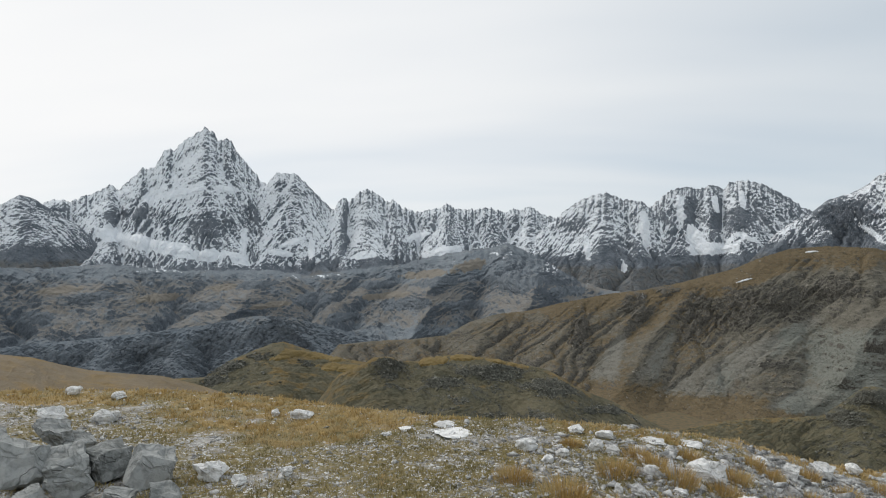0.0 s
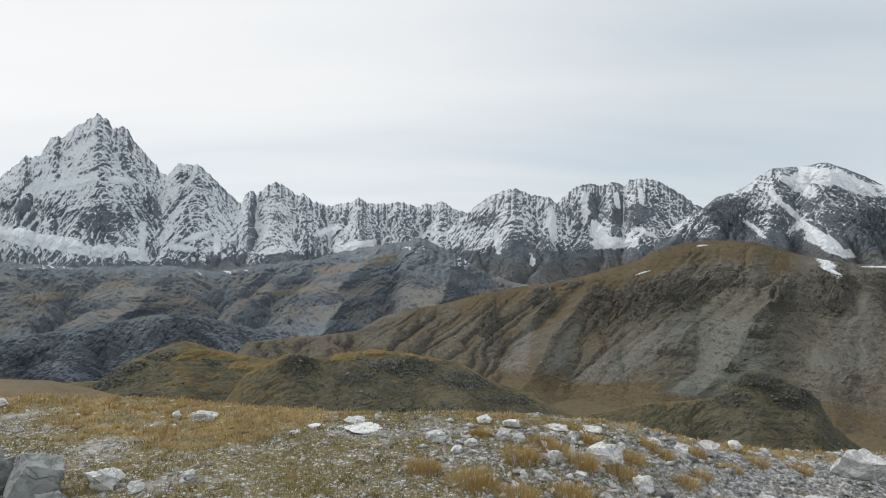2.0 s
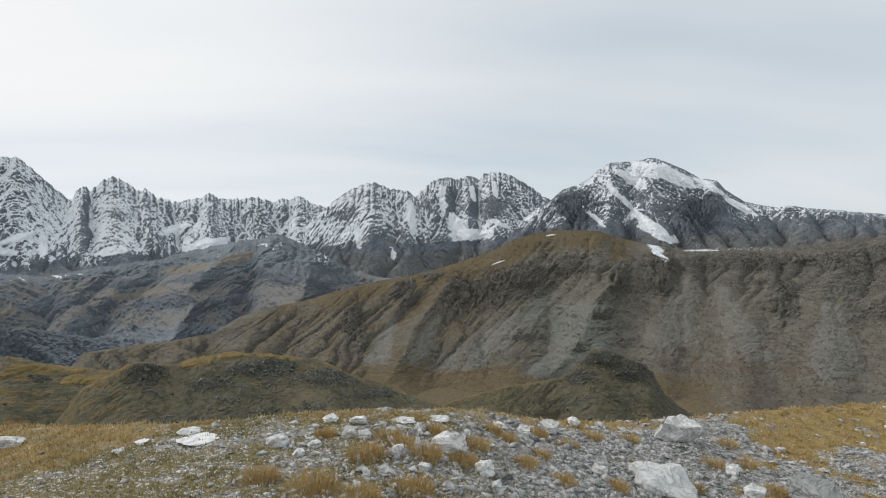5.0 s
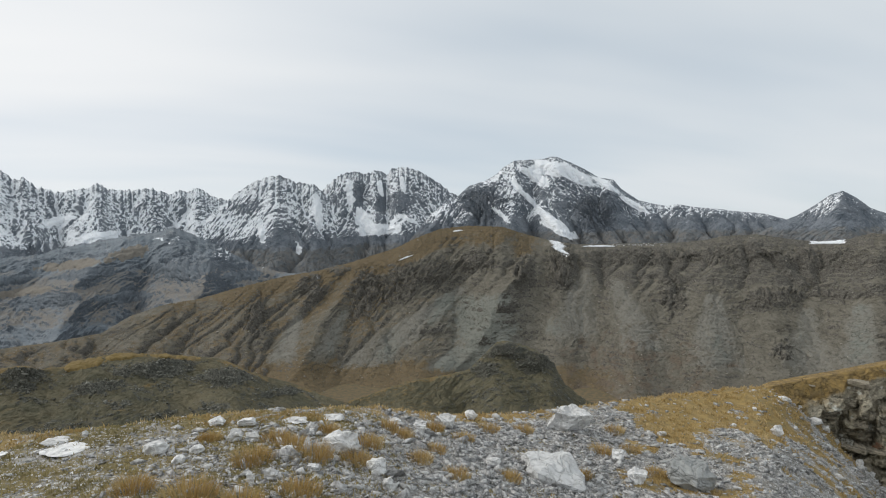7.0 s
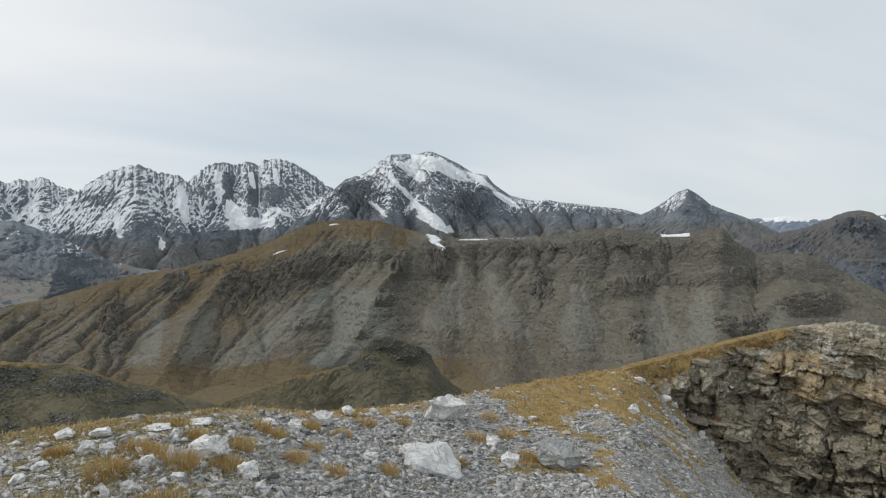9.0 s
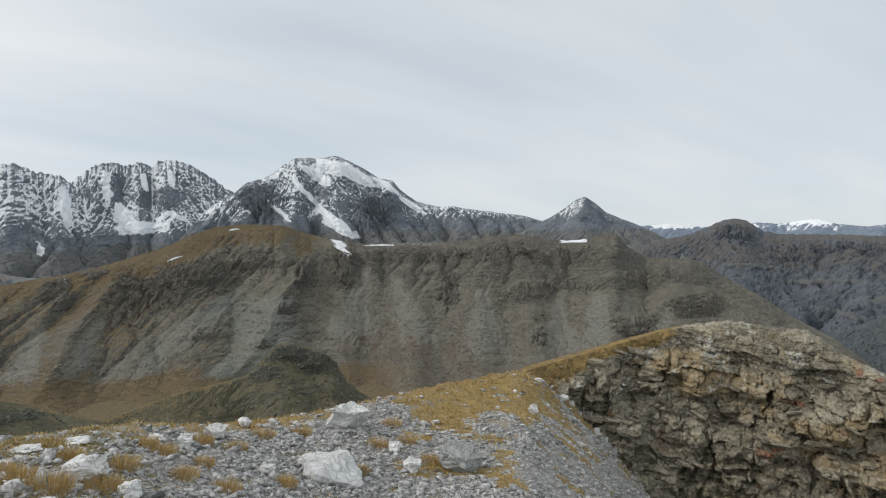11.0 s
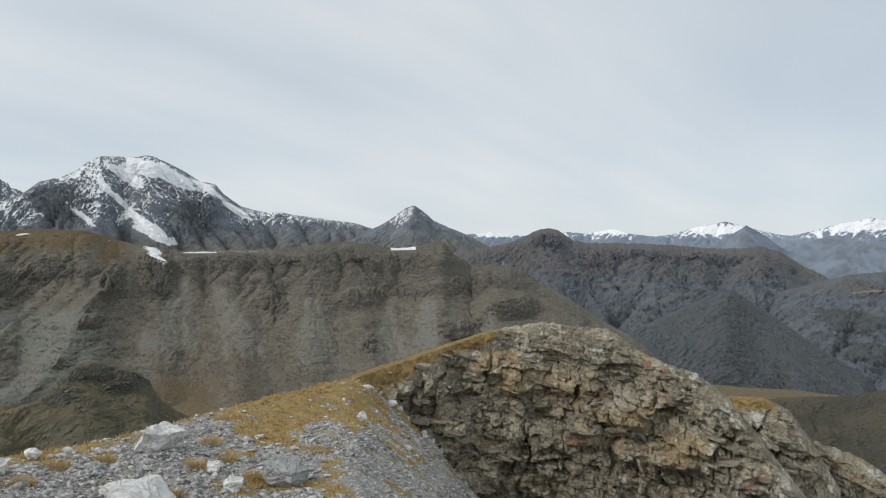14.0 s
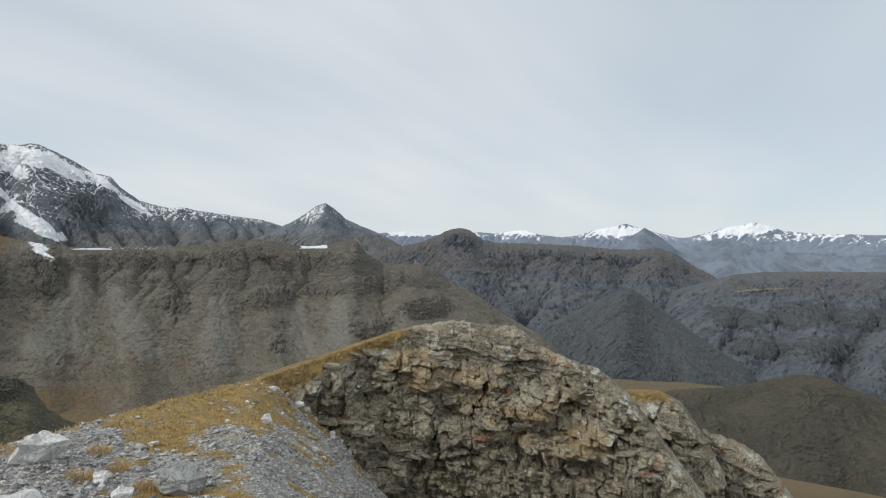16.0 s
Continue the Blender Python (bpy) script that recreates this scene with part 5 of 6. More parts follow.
WHITE_ROCKS = [(-3.7, -17.64, 2.38, 0.96), (1.0, -16.0, 1.62, 0.69), (3.5, -16.34, 1.91, 0.65), (2.5, -17.43, 1.42, 1.05), (3.9, -17.57, 1.29, 0.83), (-0.5, -17.99, 1.46, 0.71),
               (18.7, -17.88, 1.72, 1.15), (7.0, -18.87, 1.33, 0.74), (15.0, -20.99, 2.17, 1.38), (9.3, -20.51, 1.21, 1.0), (16.0, -22.26, 1.25, 1.09), (-1.9, -18.56, 1.34, 0.66),
               (40.0, -17.35, 0.9, 0.4), (21.3, -16.96, 1.15, 0.6), (-8.9, -15.49, 0.6, 0.47), (45.6, -16.06, 0.6, 0.3), (21.0, -17.44, 2.15, 1.2)]
for i, (a, e, w, h) in enumerate(WHITE_ROCKS):
    place_rock("rock", 200 + i, a, e, w, h, LIMESTONE, "angular white limestone rock lying in gravel", "white rocks on the hilltop")
LOOSE_ROCKS = [(23.3, -16.71, 1.42, 0.81), (-40.4, -11.34, 1.39, 0.64), (-42.2, -13.2, 2.15, 1.07), (-38.6, -13.66, 2.17, 0.98), (-31.7, -18.95, 3.28, 1.46), (-29.5, -19.47, 1.36, 0.86),
               (-25.5, -19.08, 1.19, 0.76), (-37.5, -11.99, 1.19, 0.56), (-23.4, -14.77, 2.18, 0.71), (-25.6, -14.35, 0.85, 0.6), (48.8, -16.33, 1.01, 0.76), (36.3, -19.6, 1.6, 0.9),
               (25.5, -20.5, 1.3, 0.8), (12.4, -18.2, 1.2, 0.6), (38.0, -21.2, 1.9, 1.1)]
for i, (a, e, w, h) in enumerate(LOOSE_ROCKS):
    place_rock("rock", 240 + i, a, e, w, h, LIMESTONE, "pale grey limestone rock among stones and dry grass", "pale rocks on the hilltop")
for i, (a, e, w, h) in enumerate([(3.9, -20.82, 0.77, 1.12), (5.6, -20.77, 1.47, 1.12), (2.9, -21.67, 0.95, 0.96)]):
    place_rock("upright_stone", 260 + i, a, e, w, h, LIMESTONE, "small white stone standing on edge", "white stones on edge", deep=0.5)
for i, (a, e, w, h) in enumerate([(7.5, -16.35, 2.72, 0.4), (10.7, -16.41, 3.03, 0.57), (16.4, -16.96, 1.82, 0.7), (-10.7, -15.77, 2.66, 0.6), (-10.4, -16.7, 4.23, 0.6), (-16.2, -16.39, 1.27, 0.5),
                                 (-14.5, -16.06, 1.54, 0.5), (49.2, -13.6, 1.21, 0.5)]):
    place_rock("flat_rock", 280 + i, a, e, w * 0.9, h * 0.5, LIMESTONE, "flat white limestone slab flush with the turf", "flat slabs on the hilltop", deep=0.9, tilt=4, sink=0.5)
place_rock("boulder", 301, 11.6, -19.19, 3.9, 2.25, LIMESTONE, "large wedge-shaped white limestone boulder", "boulders on the hilltop", deep=0.6, blocky=0.95, turn=-14, tilt=3)
place_rock("boulder", 306, 32.0, -17.51, 4.6, 2.0, LIMESTONE, "large blocky white limestone boulder on the brow", "boulders on the hilltop", deep=0.6, blocky=0.8, turn=8, tilt=3)
place_rock("boulder", 309, 31.0, -21.8, 6.6, 1.6, PALE, "broad sloping white limestone ledge in gravel", "boulders on the hilltop", deep=1.0, blocky=0.5, sink=0.6, turn=10, tilt=4)
place_rock("boulder", 304, 42.4, -21.27, 4.3, 2.3, GREY_STONE, "grey ribbed limestone fin standing on edge", "boulders on the hilltop", deep=0.7, blocky=0.7, turn=-20, tilt=4)
PILE = [(-42.5, -15.33, 2.49, 2.1), (-40.9, -15.46, 2.6, 1.1), (-39.0, -17.82, 3.5, 2.4), (-36.2, -18.75, 3.66, 2.58), (-42.0, -17.7, 3.6, 2.4), (-41.7, -18.94, 3.2, 2.4), (-38.8, -20.1, 2.55, 1.5), (-35.4, -20.5, 2.48, 1.6),
        (-44.5, -17.5, 3.0, 3.6), (-46.5, -16.5, 3.0, 3.2), (-44.8, -20.0, 3.0, 2.4)]
for i, (a, e, w, h) in enumerate(PILE):
    place_rock("boulder", 320 + i, a, e, w, h, GREY_STONE, "dark grey angular boulder in a heap of rocks", "heap of grey boulders", deep=1.1, blocky=0.32, sink=0.1, tilt=24)


FOOT_ROCKS = [(49.6, -13.4, 0.9, 0.5), (50.4, -14.2, 1.1, 0.6), (51.3, -14.9, 0.7, 0.6), (52.2, -15.6, 1.2, 0.7), (52.9, -16.3, 0.8, 0.5), (53.6, -16.8, 1.0, 0.8), (54.4, -17.7, 1.3, 0.7), (55.2, -18.3, 0.8, 0.6),
              (55.9, -19.3, 1.1, 0.8), (56.8, -20.0, 0.9, 0.6), (57.5, -20.8, 1.3, 0.9), (58.6, -21.4, 1.1, 0.8), (47.2, -14.6, 0.7, 0.4), (46.0, -15.4, 0.6, 0.35), (51.5, -17.0, 0.7, 0.4), (53.8, -19.5, 0.9, 0.5)]
for i, (a, e, w, h) in enumerate(FOOT_ROCKS):
    place_rock("rock", 350 + i, a, e, w * 0.55, h * 0.6, PALE if i % 3 else LIMESTONE, "pale broken rock at the foot of the cliff", "rocks at the cliff foot", blocky=0.6, tilt=20)


def joined(name, verts, faces, mat, label, category):
    """Many small pieces as one object of kind stuff: vertex array, triangle array."""
    me = bpy.data.meshes.new(name)
    me.vertices.add(len(verts))
    me.vertices.foreach_set("co", np.ascontiguousarray(verts, np.float32).ravel())
    me.loops.add(faces.size)
    me.loops.foreach_set("vertex_index", faces.ravel().astype(np.int32))
    me.polygons.add(len(faces))
    me.polygons.foreach_set("loop_start", np.arange(0, faces.size, 3, dtype=np.int32))
    me.update(calc_edges=True)
    me.materials.append(mat)
    return tagged(new(name, me), label, category, kind="stuff")


def templates(seed, count, n, blocky=0.6):
    rng = np.random.default_rng(seed)
    out = []
    for _ in range(count):
        bm = hull(rng, n, blocky)
        bmesh.ops.triangulate(bm, faces=bm.faces)
        bm.verts.index_update()
        out.append((np.array([v.co[:] for v in bm.verts]), np.array([[v.index for v in f.verts] for f in bm.faces])))
        bm.free()
    return out


def strewn(name, at, size, mat, label, category, seed, flat=0.6, shapes=None):
    """Stones of the given sizes at the places at (n, 3), turned at random."""
    rng = np.random.default_rng(seed)
    shapes = shapes or templates(seed, 20, 7, 0.9)
    V, F, base = [], [], 0
    pick = rng.integers(0, len(shapes), len(at))
    for k, (v, f) in enumerate(shapes):
        idx = np.nonzero(pick == k)[0]
        if not len(idx):
            continue
        m = len(idx)
        a, t = rng.uniform(0, 2 * np.pi, m), rng.normal(0, 0.45, m)
        sc = size[idx, None] * rng.uniform([0.7, 0.45, flat * 0.5], [1.6, 1.0, flat * 1.4], (m, 3))
        p = v[None] * sc[:, None, :]
        y = p[..., 1] * np.cos(t)[:, None] - p[..., 2] * np.sin(t)[:, None]
        zz = p[..., 1] * np.sin(t)[:, None] + p[..., 2] * np.cos(t)[:, None]
        x = p[..., 0] * np.cos(a)[:, None] - y * np.sin(a)[:, None]
        yy = p[..., 0] * np.sin(a)[:, None] + y * np.cos(a)[:, None]
        q = np.stack([x, yy, zz], -1) + at[idx][:, None, :] + np.stack([0 * a, 0 * a, size[idx] * flat * 0.18], -1)[:, None, :]
        V.append(q.reshape(-1, 3))
        F.append((f[None] + base + (np.arange(m) * len(v))[:, None, None]).reshape(-1, 3))
        base += m * len(v)
    return joined(name, np.concatenate(V), np.concatenate(F), mat, label, category)


def ground_places(rng, n, near=2.6, past=0.6, lo=-50, hi=60):
    az = rng.uniform(lo, hi, n)
    re, _ = brow(az)
    # even in the picture rather than on the ground: nearer stones lie closer together
    r = near * ((re + past) / near) ** rng.uniform(0, 1, n) ** 0.75
    return az, r


def strew_gravel():
    rng = np.random.default_rng(71)
    az, r = ground_places(rng, 84000)
    extra = ground_places(rng, 34000, 4.5, 0.3, 22, 60)
    az, r = np.concatenate([az, extra[0]]), np.concatenate([r, extra[1]])
    turf, olive, _ = ground_cover(az, r)
    x, y = np.sin(np.radians(az)) * r, np.cos(np.radians(az)) * r
    lump = fbm(x / 0.8, y / 0.8, 3, 72)
    stony = 0.82 - 0.08 * smooth(-az, 2, 16) + 0.6 * lump + 0.25 * smooth(az, -2, 8) - 1.25 * turf - 0.3 * olive
    keep = rng.uniform(0, 1, len(az)) < np.clip(stony, 0.05, 1)
    az, r, x, y = az[keep], r[keep], x[keep], y[keep]
    size = 0.010 + 0.024 * rng.gamma(1.0, 1.1, len(az)) * (0.6 + r / 10)
    size = np.minimum(size, 0.17) * (0.62 + 0.38 * smooth(az, -12, 4))
    at = np.stack([x, y, ground_z(az, r) - 0.004], -1)
    strewn("gravel", at, size, GRAVEL, "loose white and grey limestone gravel and stones", "gravel", 73, 0.42)


strew_gravel()


def strew_round():
    """Sparser gravel all round the place where the camera stands."""
    rng = np.random.default_rng(78)
    r = 7.0 * np.sqrt(rng.uniform(0.001, 1, 7000))
    az = rng.uniform(-180, 180, len(r))
    keep = ~((az > -50) & (az < 60) & (r > 2.6)) & (r < brow(az)[0])
    az, r = az[keep], r[keep]
    at = polar(az, r, ground_z(az, r) - 0.004)
    strewn("gravel", at, np.minimum(0.012 + 0.022 * rng.gamma(1.0, 1.1, len(r)), 0.14), GRAVEL, "loose limestone gravel on bare ground", "gravel", 79, 0.42)


strew_round()


def strew_stones():
    """Larger broken stones on the bare slope that falls towards the cliff."""
    rng = np.random.default_rng(75)
    az = rng.uniform(6, 62, 4200)
    re, _ = brow(az)
    r = re * rng.uniform(0.45, 1.0, len(az))
    turf, _, _ = ground_cover(az, r)
    x, y = np.sin(np.radians(az)) * r, np.cos(np.radians(az)) * r
    keep = rng.uniform(0, 1, len(az)) < np.clip(0.75 + 0.8 * fbm(x / 1.5, y / 1.5, 3, 76) - 0.9 * turf, 0.03, 1)
    at = np.stack([x, y, ground_z(az, r)], -1)[keep]
    strewn("scattered_stones", at, 0.03 + 0.05 * rng.gamma(1.2, 0.8, keep.sum()), STONES, "angular white and grey stones strewn down a slope", "stones", 77, 0.5)


strew_stones()


def strew_edge():
    """Stones fallen along the edge of the gully under the cliff."""
    rng = np.random.default_rng(175)
    f = rng.uniform(0, 1, 420)
    az = 48.5 + 10.0 * f + rng.normal(0, 0.9, len(f))
    el = -12.9 - 8.6 * f + rng.normal(0, 0.45, len(f))
    hits = [ground_at(a, e) for a, e in zip(az, el)]
    r, z = np.array([h[0] for h in hits]), np.array([h[1] for h in hits])
    strewn("fallen_stones", polar(az, r, z), 0.03 + 0.05 * rng.gamma(1.2, 0.8, len(f)), STONES, "white and grey stones fallen along a gully edge", "stones", 176, 0.6)


strew_edge()


# ---- grass ----


def grass_material(name, a, b, c):
    m = material(name, 0.8)
    nt = m.node_tree
    bsdf = nt.nodes["Principled BSDF"]
    rnd = node(nt, "ShaderNodeNewGeometry").outputs["Random Per Island"]
    col = mixed(nt, rnd, rgb(*a), rgb(*b))
    col = mixed(nt, ramp(nt, speckle(nt, 0.5), 0.45, 0.6), col, rgb(*c))
    nt.links.new(col, bsdf.inputs["Base Color"])
    return m


DRY_GRASS = grass_material("dry_golden_grass", (0.52, 0.38, 0.165), (0.38, 0.27, 0.115), (0.50, 0.385, 0.20))
OLIVE_GRASS = grass_material("olive_grass", (0.30, 0.25, 0.105), (0.42, 0.34, 0.16), (0.25, 0.215, 0.10))
TUFT_GRASS = grass_material("rusty_tuft_grass", (0.54, 0.39, 0.16), (0.36, 0.235, 0.09), (0.50, 0.38, 0.18))


def blades(at, height, spread, count, rng, width=0.004):
    """Grass blades: count for each tuft, each a bent tapering strip of three triangles."""
    n = len(at)
    m = n * count
    base = np.repeat(at, count, 0)
    sp = np.repeat(spread, count)
    a = rng.uniform(0, 2 * np.pi, m)
    d = np.sqrt(rng.uniform(0, 1, m)) * sp
    h = np.repeat(height, count) * rng.uniform(0.55, 1.1, m) * (1.05 - 0.6 * (d / np.maximum(sp, 1e-6)) ** 2)
    out = np.stack([np.cos(a), np.sin(a), 0 * a], -1)
    lean = (0.25 + 0.8 * d / np.maximum(sp, 1e-6) * rng.uniform(0.4, 1.2, m)) * h * 0.75
    p0 = base + out * d[:, None]
    p0[:, 2] -= 0.01
    p1 = p0 + out * (lean * 0.4)[:, None] + np.stack([0 * h, 0 * h, h * 0.62], -1)
    p2 = p0 + out * lean[:, None] + np.stack([0 * h, 0 * h, h * 0.95], -1)
    b = rng.uniform(0, 2 * np.pi, m)
    w = np.stack([np.cos(b), np.sin(b), 0 * b], -1) * (width * (0.6 + np.linalg.norm(base[:, :2], axis=1) * 0.11))[:, None]
    V = np.stack([p0 - w, p0 + w, p1 - w * 0.7, p1 + w * 0.7, p2], 1).reshape(-1, 3)
    F = (np.array([[0, 1, 3], [0, 3, 2], [2, 3, 4]])[None] + (np.arange(m) * 5)[:, None, None]).reshape(-1, 3)
    return V, F


def grow_grass():
    rng = np.random.default_rng(81)
    az, r = ground_places(rng, 36000, 2.8, 1.2, -50, 59)
    turf, olive, _ = ground_cover(az, r)
    pick = rng.uniform(0, 1, len(az))
    x, y = np.sin(np.radians(az)) * r, np.cos(np.radians(az)) * r
    at = np.stack([x, y, ground_z(az, r)], -1)
    gold = pick < np.clip(1.3 * (turf - 0.34), 0, 0.55 + 0.3 * smooth(az, 28, 36))
    V, F = blades(at[gold], rng.uniform(0.02, 0.06, gold.sum()) * (0.8 + r[gold] / 16), rng.uniform(0.03, 0.09, gold.sum()), 11, rng)
    joined("golden_grass", V, F, DRY_GRASS, "short dry golden alpine grass", "grass")
    green = ~gold & (pick < np.clip(1.4 * (olive - 0.2), 0, 0.8))
    V, F = blades(at[green], rng.uniform(0.02, 0.05, green.sum()), rng.uniform(0.03, 0.08, green.sum()), 9, rng)
    joined("olive_grass", V, F, OLIVE_GRASS, "short olive and straw-coloured turf", "grass")


grow_grass()


def tuft(az, el, size, seed):
    rng = np.random.default_rng(seed)
    r, z = ground_at(az, el)
    a = radians(az)
    V, F = blades(np.array([[0.0, 0.0, 0.0]]), np.array([size * 0.62]), np.array([size * 0.62]), 420, rng, 0.0035)
    ob = joined("grass_tuft", V, F, TUFT_GRASS, "rounded tuft of rusty golden grass among stones", "grass tuft")
    ob["kind"], ob["group"] = "", "grass tufts on the hilltop"
    del ob["kind"]
    ob.matrix_world = pose(math.sin(a) * r, math.cos(a) * r, z, 0, 0, seed * 37.0)
    return ob


TUFTS = [(29.4, -19.9, 0.24), (4.0, -19.0, 0.26), (-1.0, -21.2, 0.30), (9.0, -19.3, 0.28), (7.4, -18.2, 0.22), (12.8, -19.9, 0.24), (18.6, -20.0, 0.22), (14.0, -18.6, 0.24), (22.5, -18.4, 0.24),
         (24.8, -17.6, 0.26), (20.0, -19.3, 0.2), (34.8, -19.0, 0.26), (33.2, -21.0, 0.2), (37.4, -18.8, 0.24), (26.8, -21.6, 0.22), (22.0, -21.4, 0.22), (17.0, -18.0, 0.22), (10.5, -17.3, 0.2),
         (15.6, -17.2, 0.22), (6.0, -17.6, 0.2), (19.8, -17.5, 0.22), (-5.5, -20.0, 0.24), (3.0, -22.3, 0.24), (8.0, -22.0, 0.24), (39.5, -20.4, 0.22), (36.0, -17.3, 0.26), (28.0, -17.6, 0.24), (0.5, -17.0, 0.16)]
for i, (a, e, size) in enumerate(TUFTS):
    tuft(a, e, size, 900 + i)

# ---- crags and snowfields, parts of their slopes ----


def named(prefix, words):
    return next(o for o in scene.objects if o.name.startswith(prefix) and words in o.get("label", ""))


RIDGE = named("mountain_ridge", "long brown")
for i, (a, e, wa, we) in enumerate(CRAGS):
    lifted(RIDGE, "crag", a, e, wa, we, 0.5, 400 + i, "crag", 0.3, "dark broken crag")
for i, (a, e, wa, we) in enumerate(BANDS):
    lifted(RIDGE, "rock_band", a, e, wa, we, 0.5, 430 + i, "crag", 0.3, "low dark rock band")
for i, (a0, e0, a1, e1, w0, w1) in enumerate(FANS):
    lifted(RIDGE, "scree_fan", (a0 + a1) / 2, (e0 + e1) / 2, abs(a1 - a0) / 2 + w1, abs(e1 - e0) / 2, 0.4, 440 + i, "scree", 0.42, "fan of pale scree")
patch(RIDGE, "snow_patch", 52.2, -1.22, 1.3, 0.06, 0.03, SNOW, 1.5, 0.0, 8.0, 450, ragged=0.6, label="thin white snow patch")
patch(RIDGE, "snow_patch", 31.2, -1.75, 0.9, 0.16, -0.45, SNOW, 1.5, 0.5, 6.0, 451, ragged=0.6, label="thin white snow patch")
patch(RIDGE, "snow_patch", 34.6, -1.42, 1.5, 0.06, 0.0, SNOW, 1.5, 0.5, 6.0, 452, ragged=0.6, label="thin white snow patch")
patch(RIDGE, "snow_patch", 17.2, -2.3, 0.7, 0.06, 0.35, SNOW, 1.5, 0.3, 6.0, 453, ragged=0.6, label="thin white snow patch")
patch(RIDGE, "snow_patch", 22.0, 0.1, 0.5, 0.05, 0.1, SNOW, 1.5, 0.3, 6.0, 454, ragged=0.6, label="thin white snow patch")
FIELDS = {"high grey": [(-36.4, 1.0, 1.2, 0.45, -0.35), (-34.2, 0.5, 1.5, 0.5, -0.25), (-31.8, 0.05, 1.5, 0.5, -0.2), (-29.2, -0.6, 1.6, 0.35, -0.15), (-27.2, -0.7, 1.2, 0.45, -0.1), (-26.2, 0.2, 0.22, 1.1, 0.0),
                        (-31.4, 4.6, 1.2, 0.35, 0.2), (-27.7, 5.1, 0.8, 0.28, -0.2), (-29.9, 5.0, 0.7, 0.25, 0.3)],
          "broad snow": [(-20.4, -0.4, 0.35, 1.1, 1.0), (-22.0, 0.6, 1.2, 0.25, 0.4), (-23.0, -0.5, 0.9, 0.25, -0.2)],
          "jagged": [(-16.2, -0.6, 1.0, 0.25, 0.4), (-8.4, 0.0, 1.7, 0.3, 0.2), (-10.9, 1.2, 1.1, 0.22, 0.35), (1.2, 0.7, 1.3, 0.4, -0.35), (2.0, -0.6, 0.5, 0.8, -1.0)],
          "rounded": [(9.4, 1.9, 0.4, 1.3, -1.3), (4.4, 0.4, 0.3, 0.8, -1.4)],
          "slanting": [(14.3, 0.35, 1.5, 0.5, 0.0), (16.0, 0.45, 0.9, 0.25, 0.2), (13.3, 1.5, 0.6, 0.8, -0.9), (10.5, 1.8, 0.35, 1.3, -1.3), (12.2, 3.7, 0.3, 1.0, -1.3), (15.0, 4.0, 0.3, 0.8, -1.2), (17.0, 4.4, 0.3, 0.8, -1.2)],
          "domed": [(30.6, 5.7, 2.0, 0.6, -0.15), (32.6, 5.0, 1.6, 0.5, -0.5), (29.2, 4.9, 1.2, 0.45, -0.6), (35.2, 4.0, 1.1, 0.25, -0.6), (28.3, 3.1, 1.3, 0.3, -1.0), (30.1, 1.2, 0.9, 0.5, -0.9), (31.0, 0.5, 1.3, 0.65, -0.6), (37.6, 2.3, 1.2, 0.2, -0.6)]}
for words, fields in FIELDS.items():
    peak = named("mountain", words)
    for i, (a, e, wa, we, slant) in enumerate(fields):
        patch(peak, "snowfield", a, e, wa, we, slant, SNOW, 5.0, 3.0, 16.0, 460 + i, k=3, ragged=0.9, label="smooth white snowfield")
LOWER, SPUR = named("mountain_slope", "dark brown"), named("rocky_spur", "dark grey")
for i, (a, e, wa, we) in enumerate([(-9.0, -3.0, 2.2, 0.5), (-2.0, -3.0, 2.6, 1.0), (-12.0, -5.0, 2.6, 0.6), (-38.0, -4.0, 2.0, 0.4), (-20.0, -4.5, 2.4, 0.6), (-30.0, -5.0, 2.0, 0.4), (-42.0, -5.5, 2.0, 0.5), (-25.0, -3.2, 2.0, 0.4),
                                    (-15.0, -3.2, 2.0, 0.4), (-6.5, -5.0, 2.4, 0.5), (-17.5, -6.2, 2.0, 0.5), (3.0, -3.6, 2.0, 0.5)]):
    patch(LOWER, "crag", a, e, wa, we, 0.05, HAZED_CRAG, 3.0, 8.0, 16.0, 520 + i, k=2, label="blue-grey rock band")
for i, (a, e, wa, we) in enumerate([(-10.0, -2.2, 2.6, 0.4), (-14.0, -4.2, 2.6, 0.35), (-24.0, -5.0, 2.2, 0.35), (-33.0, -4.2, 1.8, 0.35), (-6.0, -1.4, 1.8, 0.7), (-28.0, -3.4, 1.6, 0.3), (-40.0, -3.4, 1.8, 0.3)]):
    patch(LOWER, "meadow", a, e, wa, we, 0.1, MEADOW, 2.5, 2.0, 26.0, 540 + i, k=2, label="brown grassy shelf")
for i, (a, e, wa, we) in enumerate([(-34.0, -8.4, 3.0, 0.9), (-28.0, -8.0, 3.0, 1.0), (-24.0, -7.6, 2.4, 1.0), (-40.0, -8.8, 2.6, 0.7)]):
    patch(SPUR, "crag", a, e, wa, we, 0.1, HAZED_CRAG, 3.0, 12.0, 12.0, 550 + i, k=2, label="blue-grey cliff")
HAZE_A, HAZE_B = named("mountain_ridge", "in haze"), named("mountain_ridge", "wooded valley")
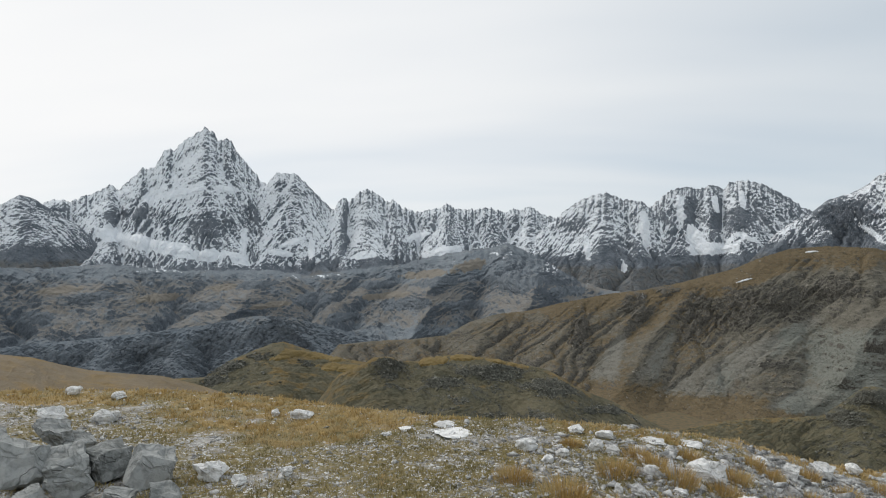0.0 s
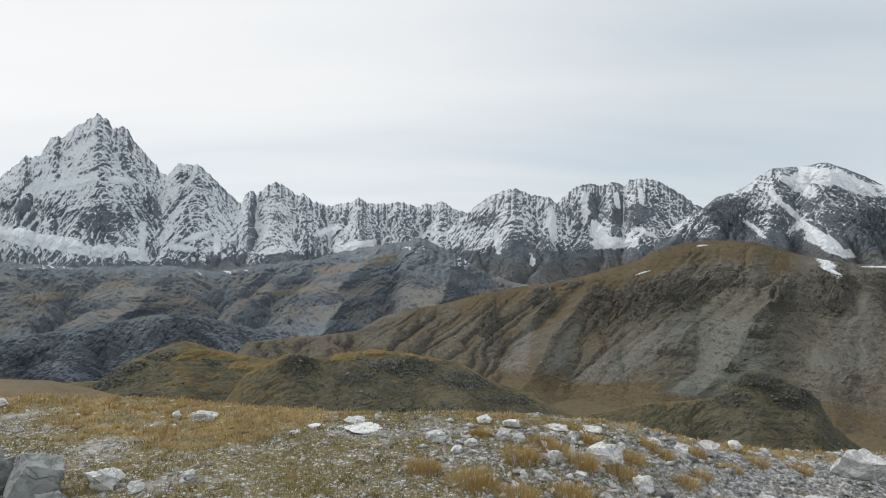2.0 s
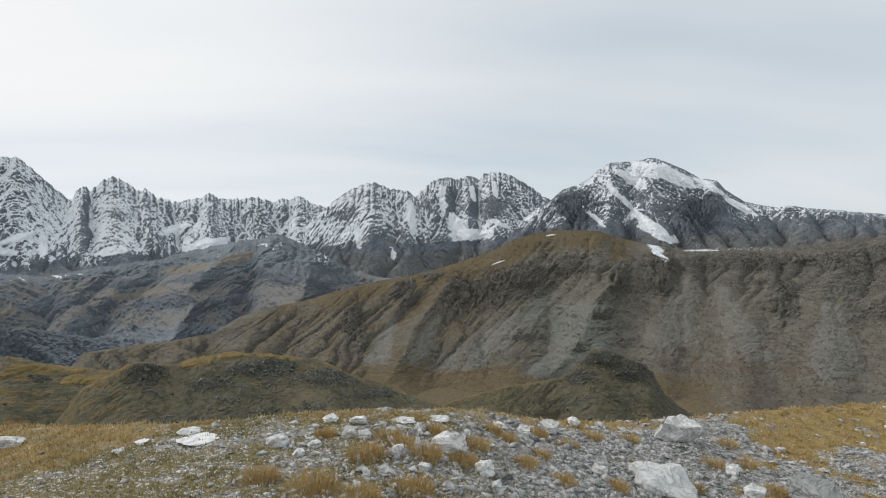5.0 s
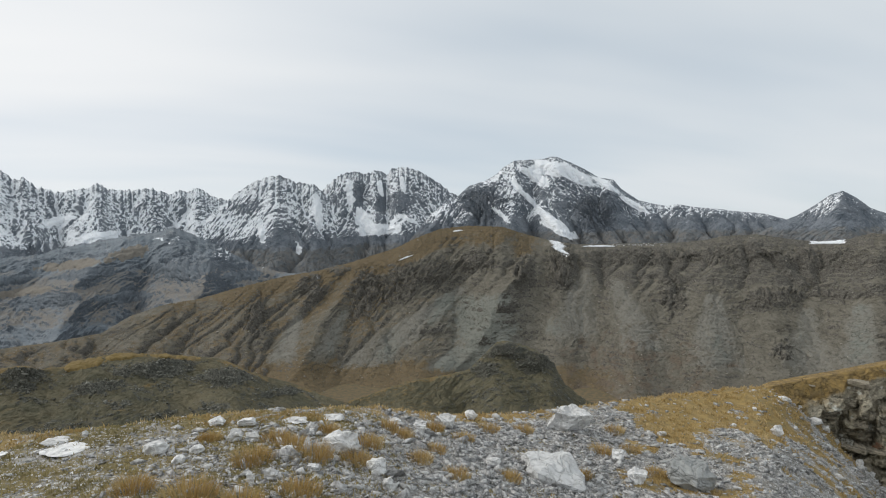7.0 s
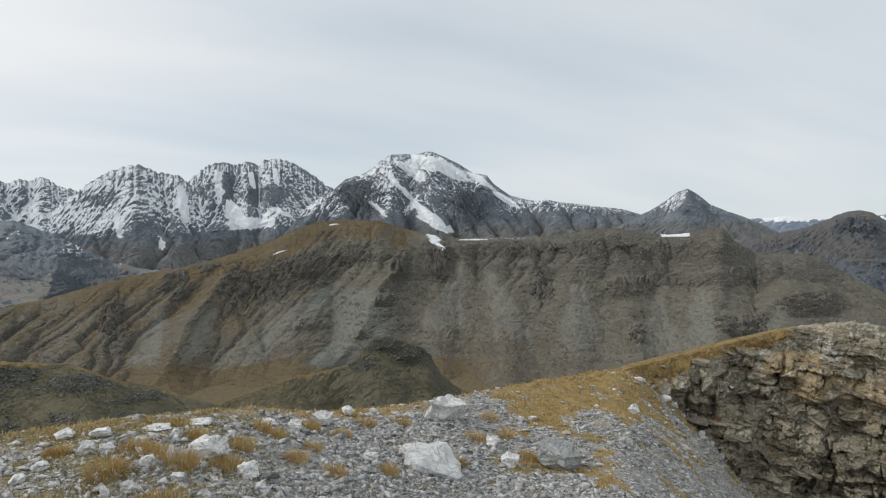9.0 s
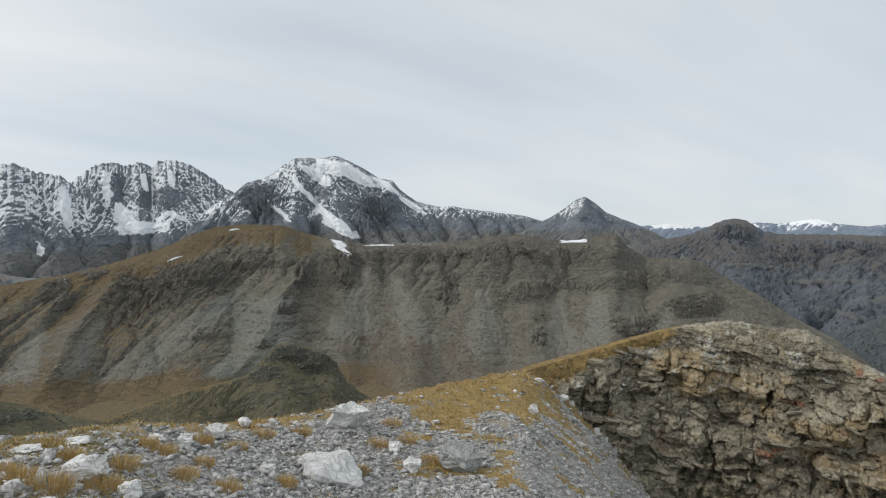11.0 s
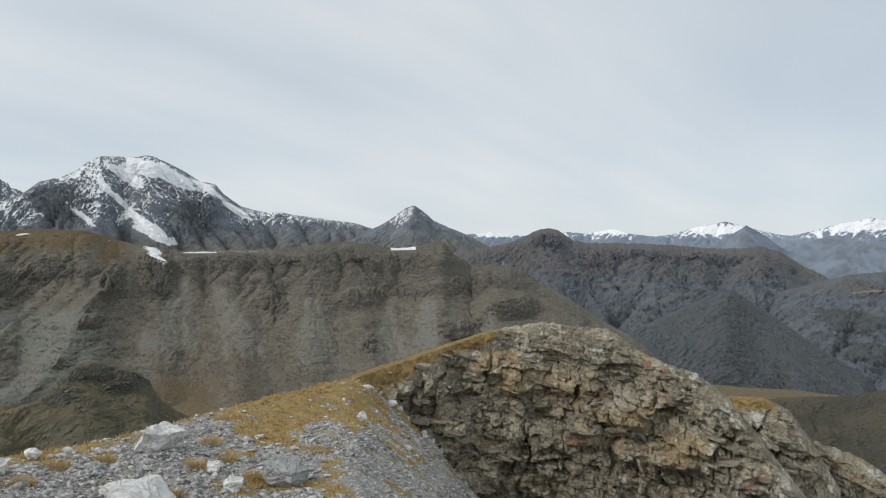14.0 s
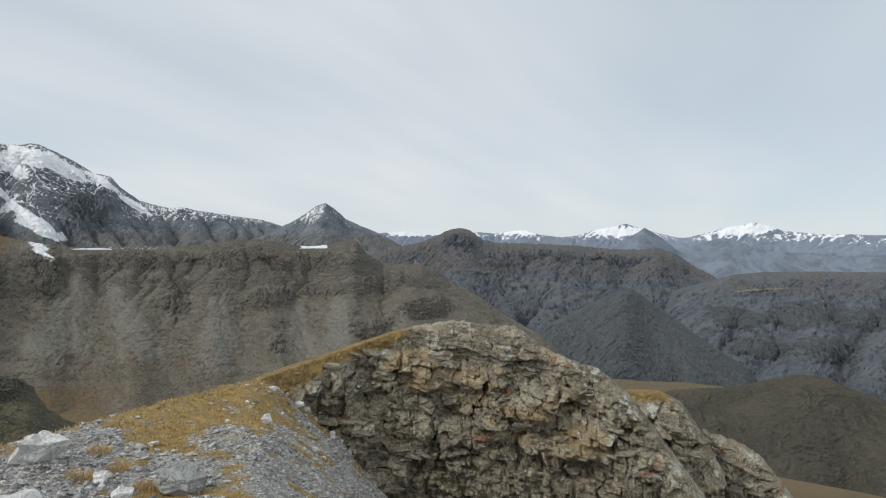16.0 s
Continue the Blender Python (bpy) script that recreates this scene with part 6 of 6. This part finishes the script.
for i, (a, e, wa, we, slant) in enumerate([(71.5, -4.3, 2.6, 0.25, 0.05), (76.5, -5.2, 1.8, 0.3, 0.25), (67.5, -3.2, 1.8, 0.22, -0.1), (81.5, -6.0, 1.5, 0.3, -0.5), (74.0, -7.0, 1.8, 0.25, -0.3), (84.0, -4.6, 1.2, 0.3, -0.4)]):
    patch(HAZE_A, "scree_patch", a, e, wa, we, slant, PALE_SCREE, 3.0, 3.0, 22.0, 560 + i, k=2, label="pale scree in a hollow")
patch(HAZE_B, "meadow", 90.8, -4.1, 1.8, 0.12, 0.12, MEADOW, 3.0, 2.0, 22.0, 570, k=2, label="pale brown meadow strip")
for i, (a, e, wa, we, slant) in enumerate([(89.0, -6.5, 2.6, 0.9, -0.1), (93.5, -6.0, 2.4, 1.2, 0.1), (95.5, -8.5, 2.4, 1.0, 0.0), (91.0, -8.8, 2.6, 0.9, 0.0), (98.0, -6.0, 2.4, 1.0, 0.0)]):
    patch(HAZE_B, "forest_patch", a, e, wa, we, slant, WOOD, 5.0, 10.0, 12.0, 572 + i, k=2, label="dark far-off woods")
KNOLL_A, KNOLL_B = named("grassy_knoll", "golden-brown"), named("grassy_knoll", "dark rubble")
KNOLL_C = named("rocky_knoll", "dark green")
for k, (knoll, spots) in enumerate([(KNOLL_A, [(-27.5, -10.2, 1.6, 0.6), (-25.0, -9.5, 1.2, 0.4), (-28.5, -11.2, 1.4, 0.4), (-20.8, -10.3, 1.2, 0.4)]),
                                    (KNOLL_B, [(-13.5, -10.3, 1.8, 0.7), (-4.0, -11.2, 3.0, 0.8), (1.5, -12.4, 2.6, 0.8), (-8.5, -12.2, 1.8, 0.6), (5.5, -13.8, 2.0, 0.5)]),
                                    (KNOLL_C, [(26.4, -10.9, 1.8, 0.9), (29.2, -12.0, 1.6, 1.1), (24.4, -12.7, 1.5, 0.8), (27.5, -13.6, 2.4, 0.8), (31.0, -14.4, 1.4, 0.6)])]):
    for i, (a, e, wa, we) in enumerate(spots):
        lifted(knoll, "crag", a, e, wa, we, 0.05 if k < 2 else 0.2, 480 + 10 * k + i, "crag", 0.3, "dark broken crag")
for i, (a, e, wa, we, slant) in enumerate([(-7.2, -9.75, 2.8, 0.3, 0.0), (-3.0, -10.1, 2.0, 0.2, -0.15), (-9.5, -10.1, 1.6, 0.35, 0.1)]):
    patch(KNOLL_B, "grassy_top", a, e, wa, we, slant, GOLDEN, 0.25, 0.15, 2.0, 510 + i, label="golden grassy crown")
for i, (a, e, wa, we, slant) in enumerate([(-20.0, -9.5, 2.6, 0.35, -0.15), (-18.0, -10.6, 2.4, 0.4, -0.1), (-22.5, -9.4, 1.6, 0.3, 0.2)]):
    patch(KNOLL_A, "grassy_top", a, e, wa, we, slant, GOLDEN, 0.3, 0.2, 2.4, 514 + i, label="golden grass patch")

# ---- rubble on the slopes ----


def rubble(ob, name, n, size, mat, label, seed, attr="crag", least=0.45, above=None):
    """Blocks strewn over a slope, where its attribute passes least."""
    me = ob.data
    co = np.empty(len(me.vertices) * 3, np.float32)
    me.vertices.foreach_get("co", co)
    co = co.reshape(-1, 3)
    val = np.empty(len(me.vertices), np.float32)
    me.attributes[attr].data.foreach_get("value", val)
    rng = np.random.default_rng(seed)
    ok = np.nonzero((val > least) & (above is None or co[:, 2] > above))[0]
    at = co[rng.choice(ok, n)] + rng.normal(0, size * 0.6, (n, 3)) * (1, 1, 0)
    sz = size * (0.35 + rng.gamma(1.5, 0.45, n))
    return strewn(name, at, sz, mat, label, "rubble", seed + 1, 0.7, templates(seed, 8, 9))


for ob in [o for o in scene.objects if o.name.startswith(("grassy_knoll", "rocky_knoll"))]:
    far = ob.name.startswith("rocky")
    rubble(ob, "rubble", 3600, 1.0 if far else 0.28, RUBBLE, "dark broken blocks strewn over a knoll", 61 + len(ob.name))
for ob in [o for o in scene.objects if o.name.startswith("mountain_ridge") and "long brown" in o["label"]]:
    rubble(ob, "rubble", 7000, 1.5, SCREE, "brown scree blocks strewn over the great ridge", 67, "scree", 0.12)

# ---- slabs that stand out of the cliff ----


def slabs(root, xyz, n, seed, lo, hi):
    """Bedding slabs and blocks that jut from a rock face, each a part of it, on a few shared meshes."""
    rng = np.random.default_rng(seed)
    meshes = []
    for k in range(10):
        me = rock_mesh("rock_slab", seed + k, (1.0, 0.75, 0.34 + 0.3 * rng.uniform()), SLAB, n=18, blocky=0.4, rough=0.03)
        meshes.append(me)
    rows, cols = xyz.shape[:2]
    nrm = normals(xyz)
    for k in range(n):
        i, j = int(rng.uniform(0.30, 0.985) * rows), int(rng.uniform(lo, hi) * cols)
        p, q = Vector(xyz[i, j]), Vector(nrm[i, j])
        ob = new("rock_slab", meshes[int(rng.integers(len(meshes)))])
        size = 0.14 + 0.30 * rng.uniform() ** 2.2
        heading = math.atan2(p.x, p.y)
        ob.matrix_world = Matrix.Translation(p + Vector((-math.sin(heading), -math.cos(heading), 0)) * size * 0.02) @ \
            Euler((radians(rng.normal(0, 9)), radians(8 + rng.normal(0, 6)), -heading + radians(rng.normal(0, 14)))).to_matrix().to_4x4() @ Matrix.Diagonal((size * 1.5, size, size * rng.uniform(0.6, 1.1), 1))
        ob.parent = root


slabs(OUTCROP, OUTCROP_XYZ, 280, 700, 0.12, 0.93)
slabs(LEDGE, LEDGE_XYZ, 50, 730, 0.2, 0.85)
slabs(LEDGE_FAR, LEDGE_FAR_XYZ, 30, 760, 0.2, 0.85)
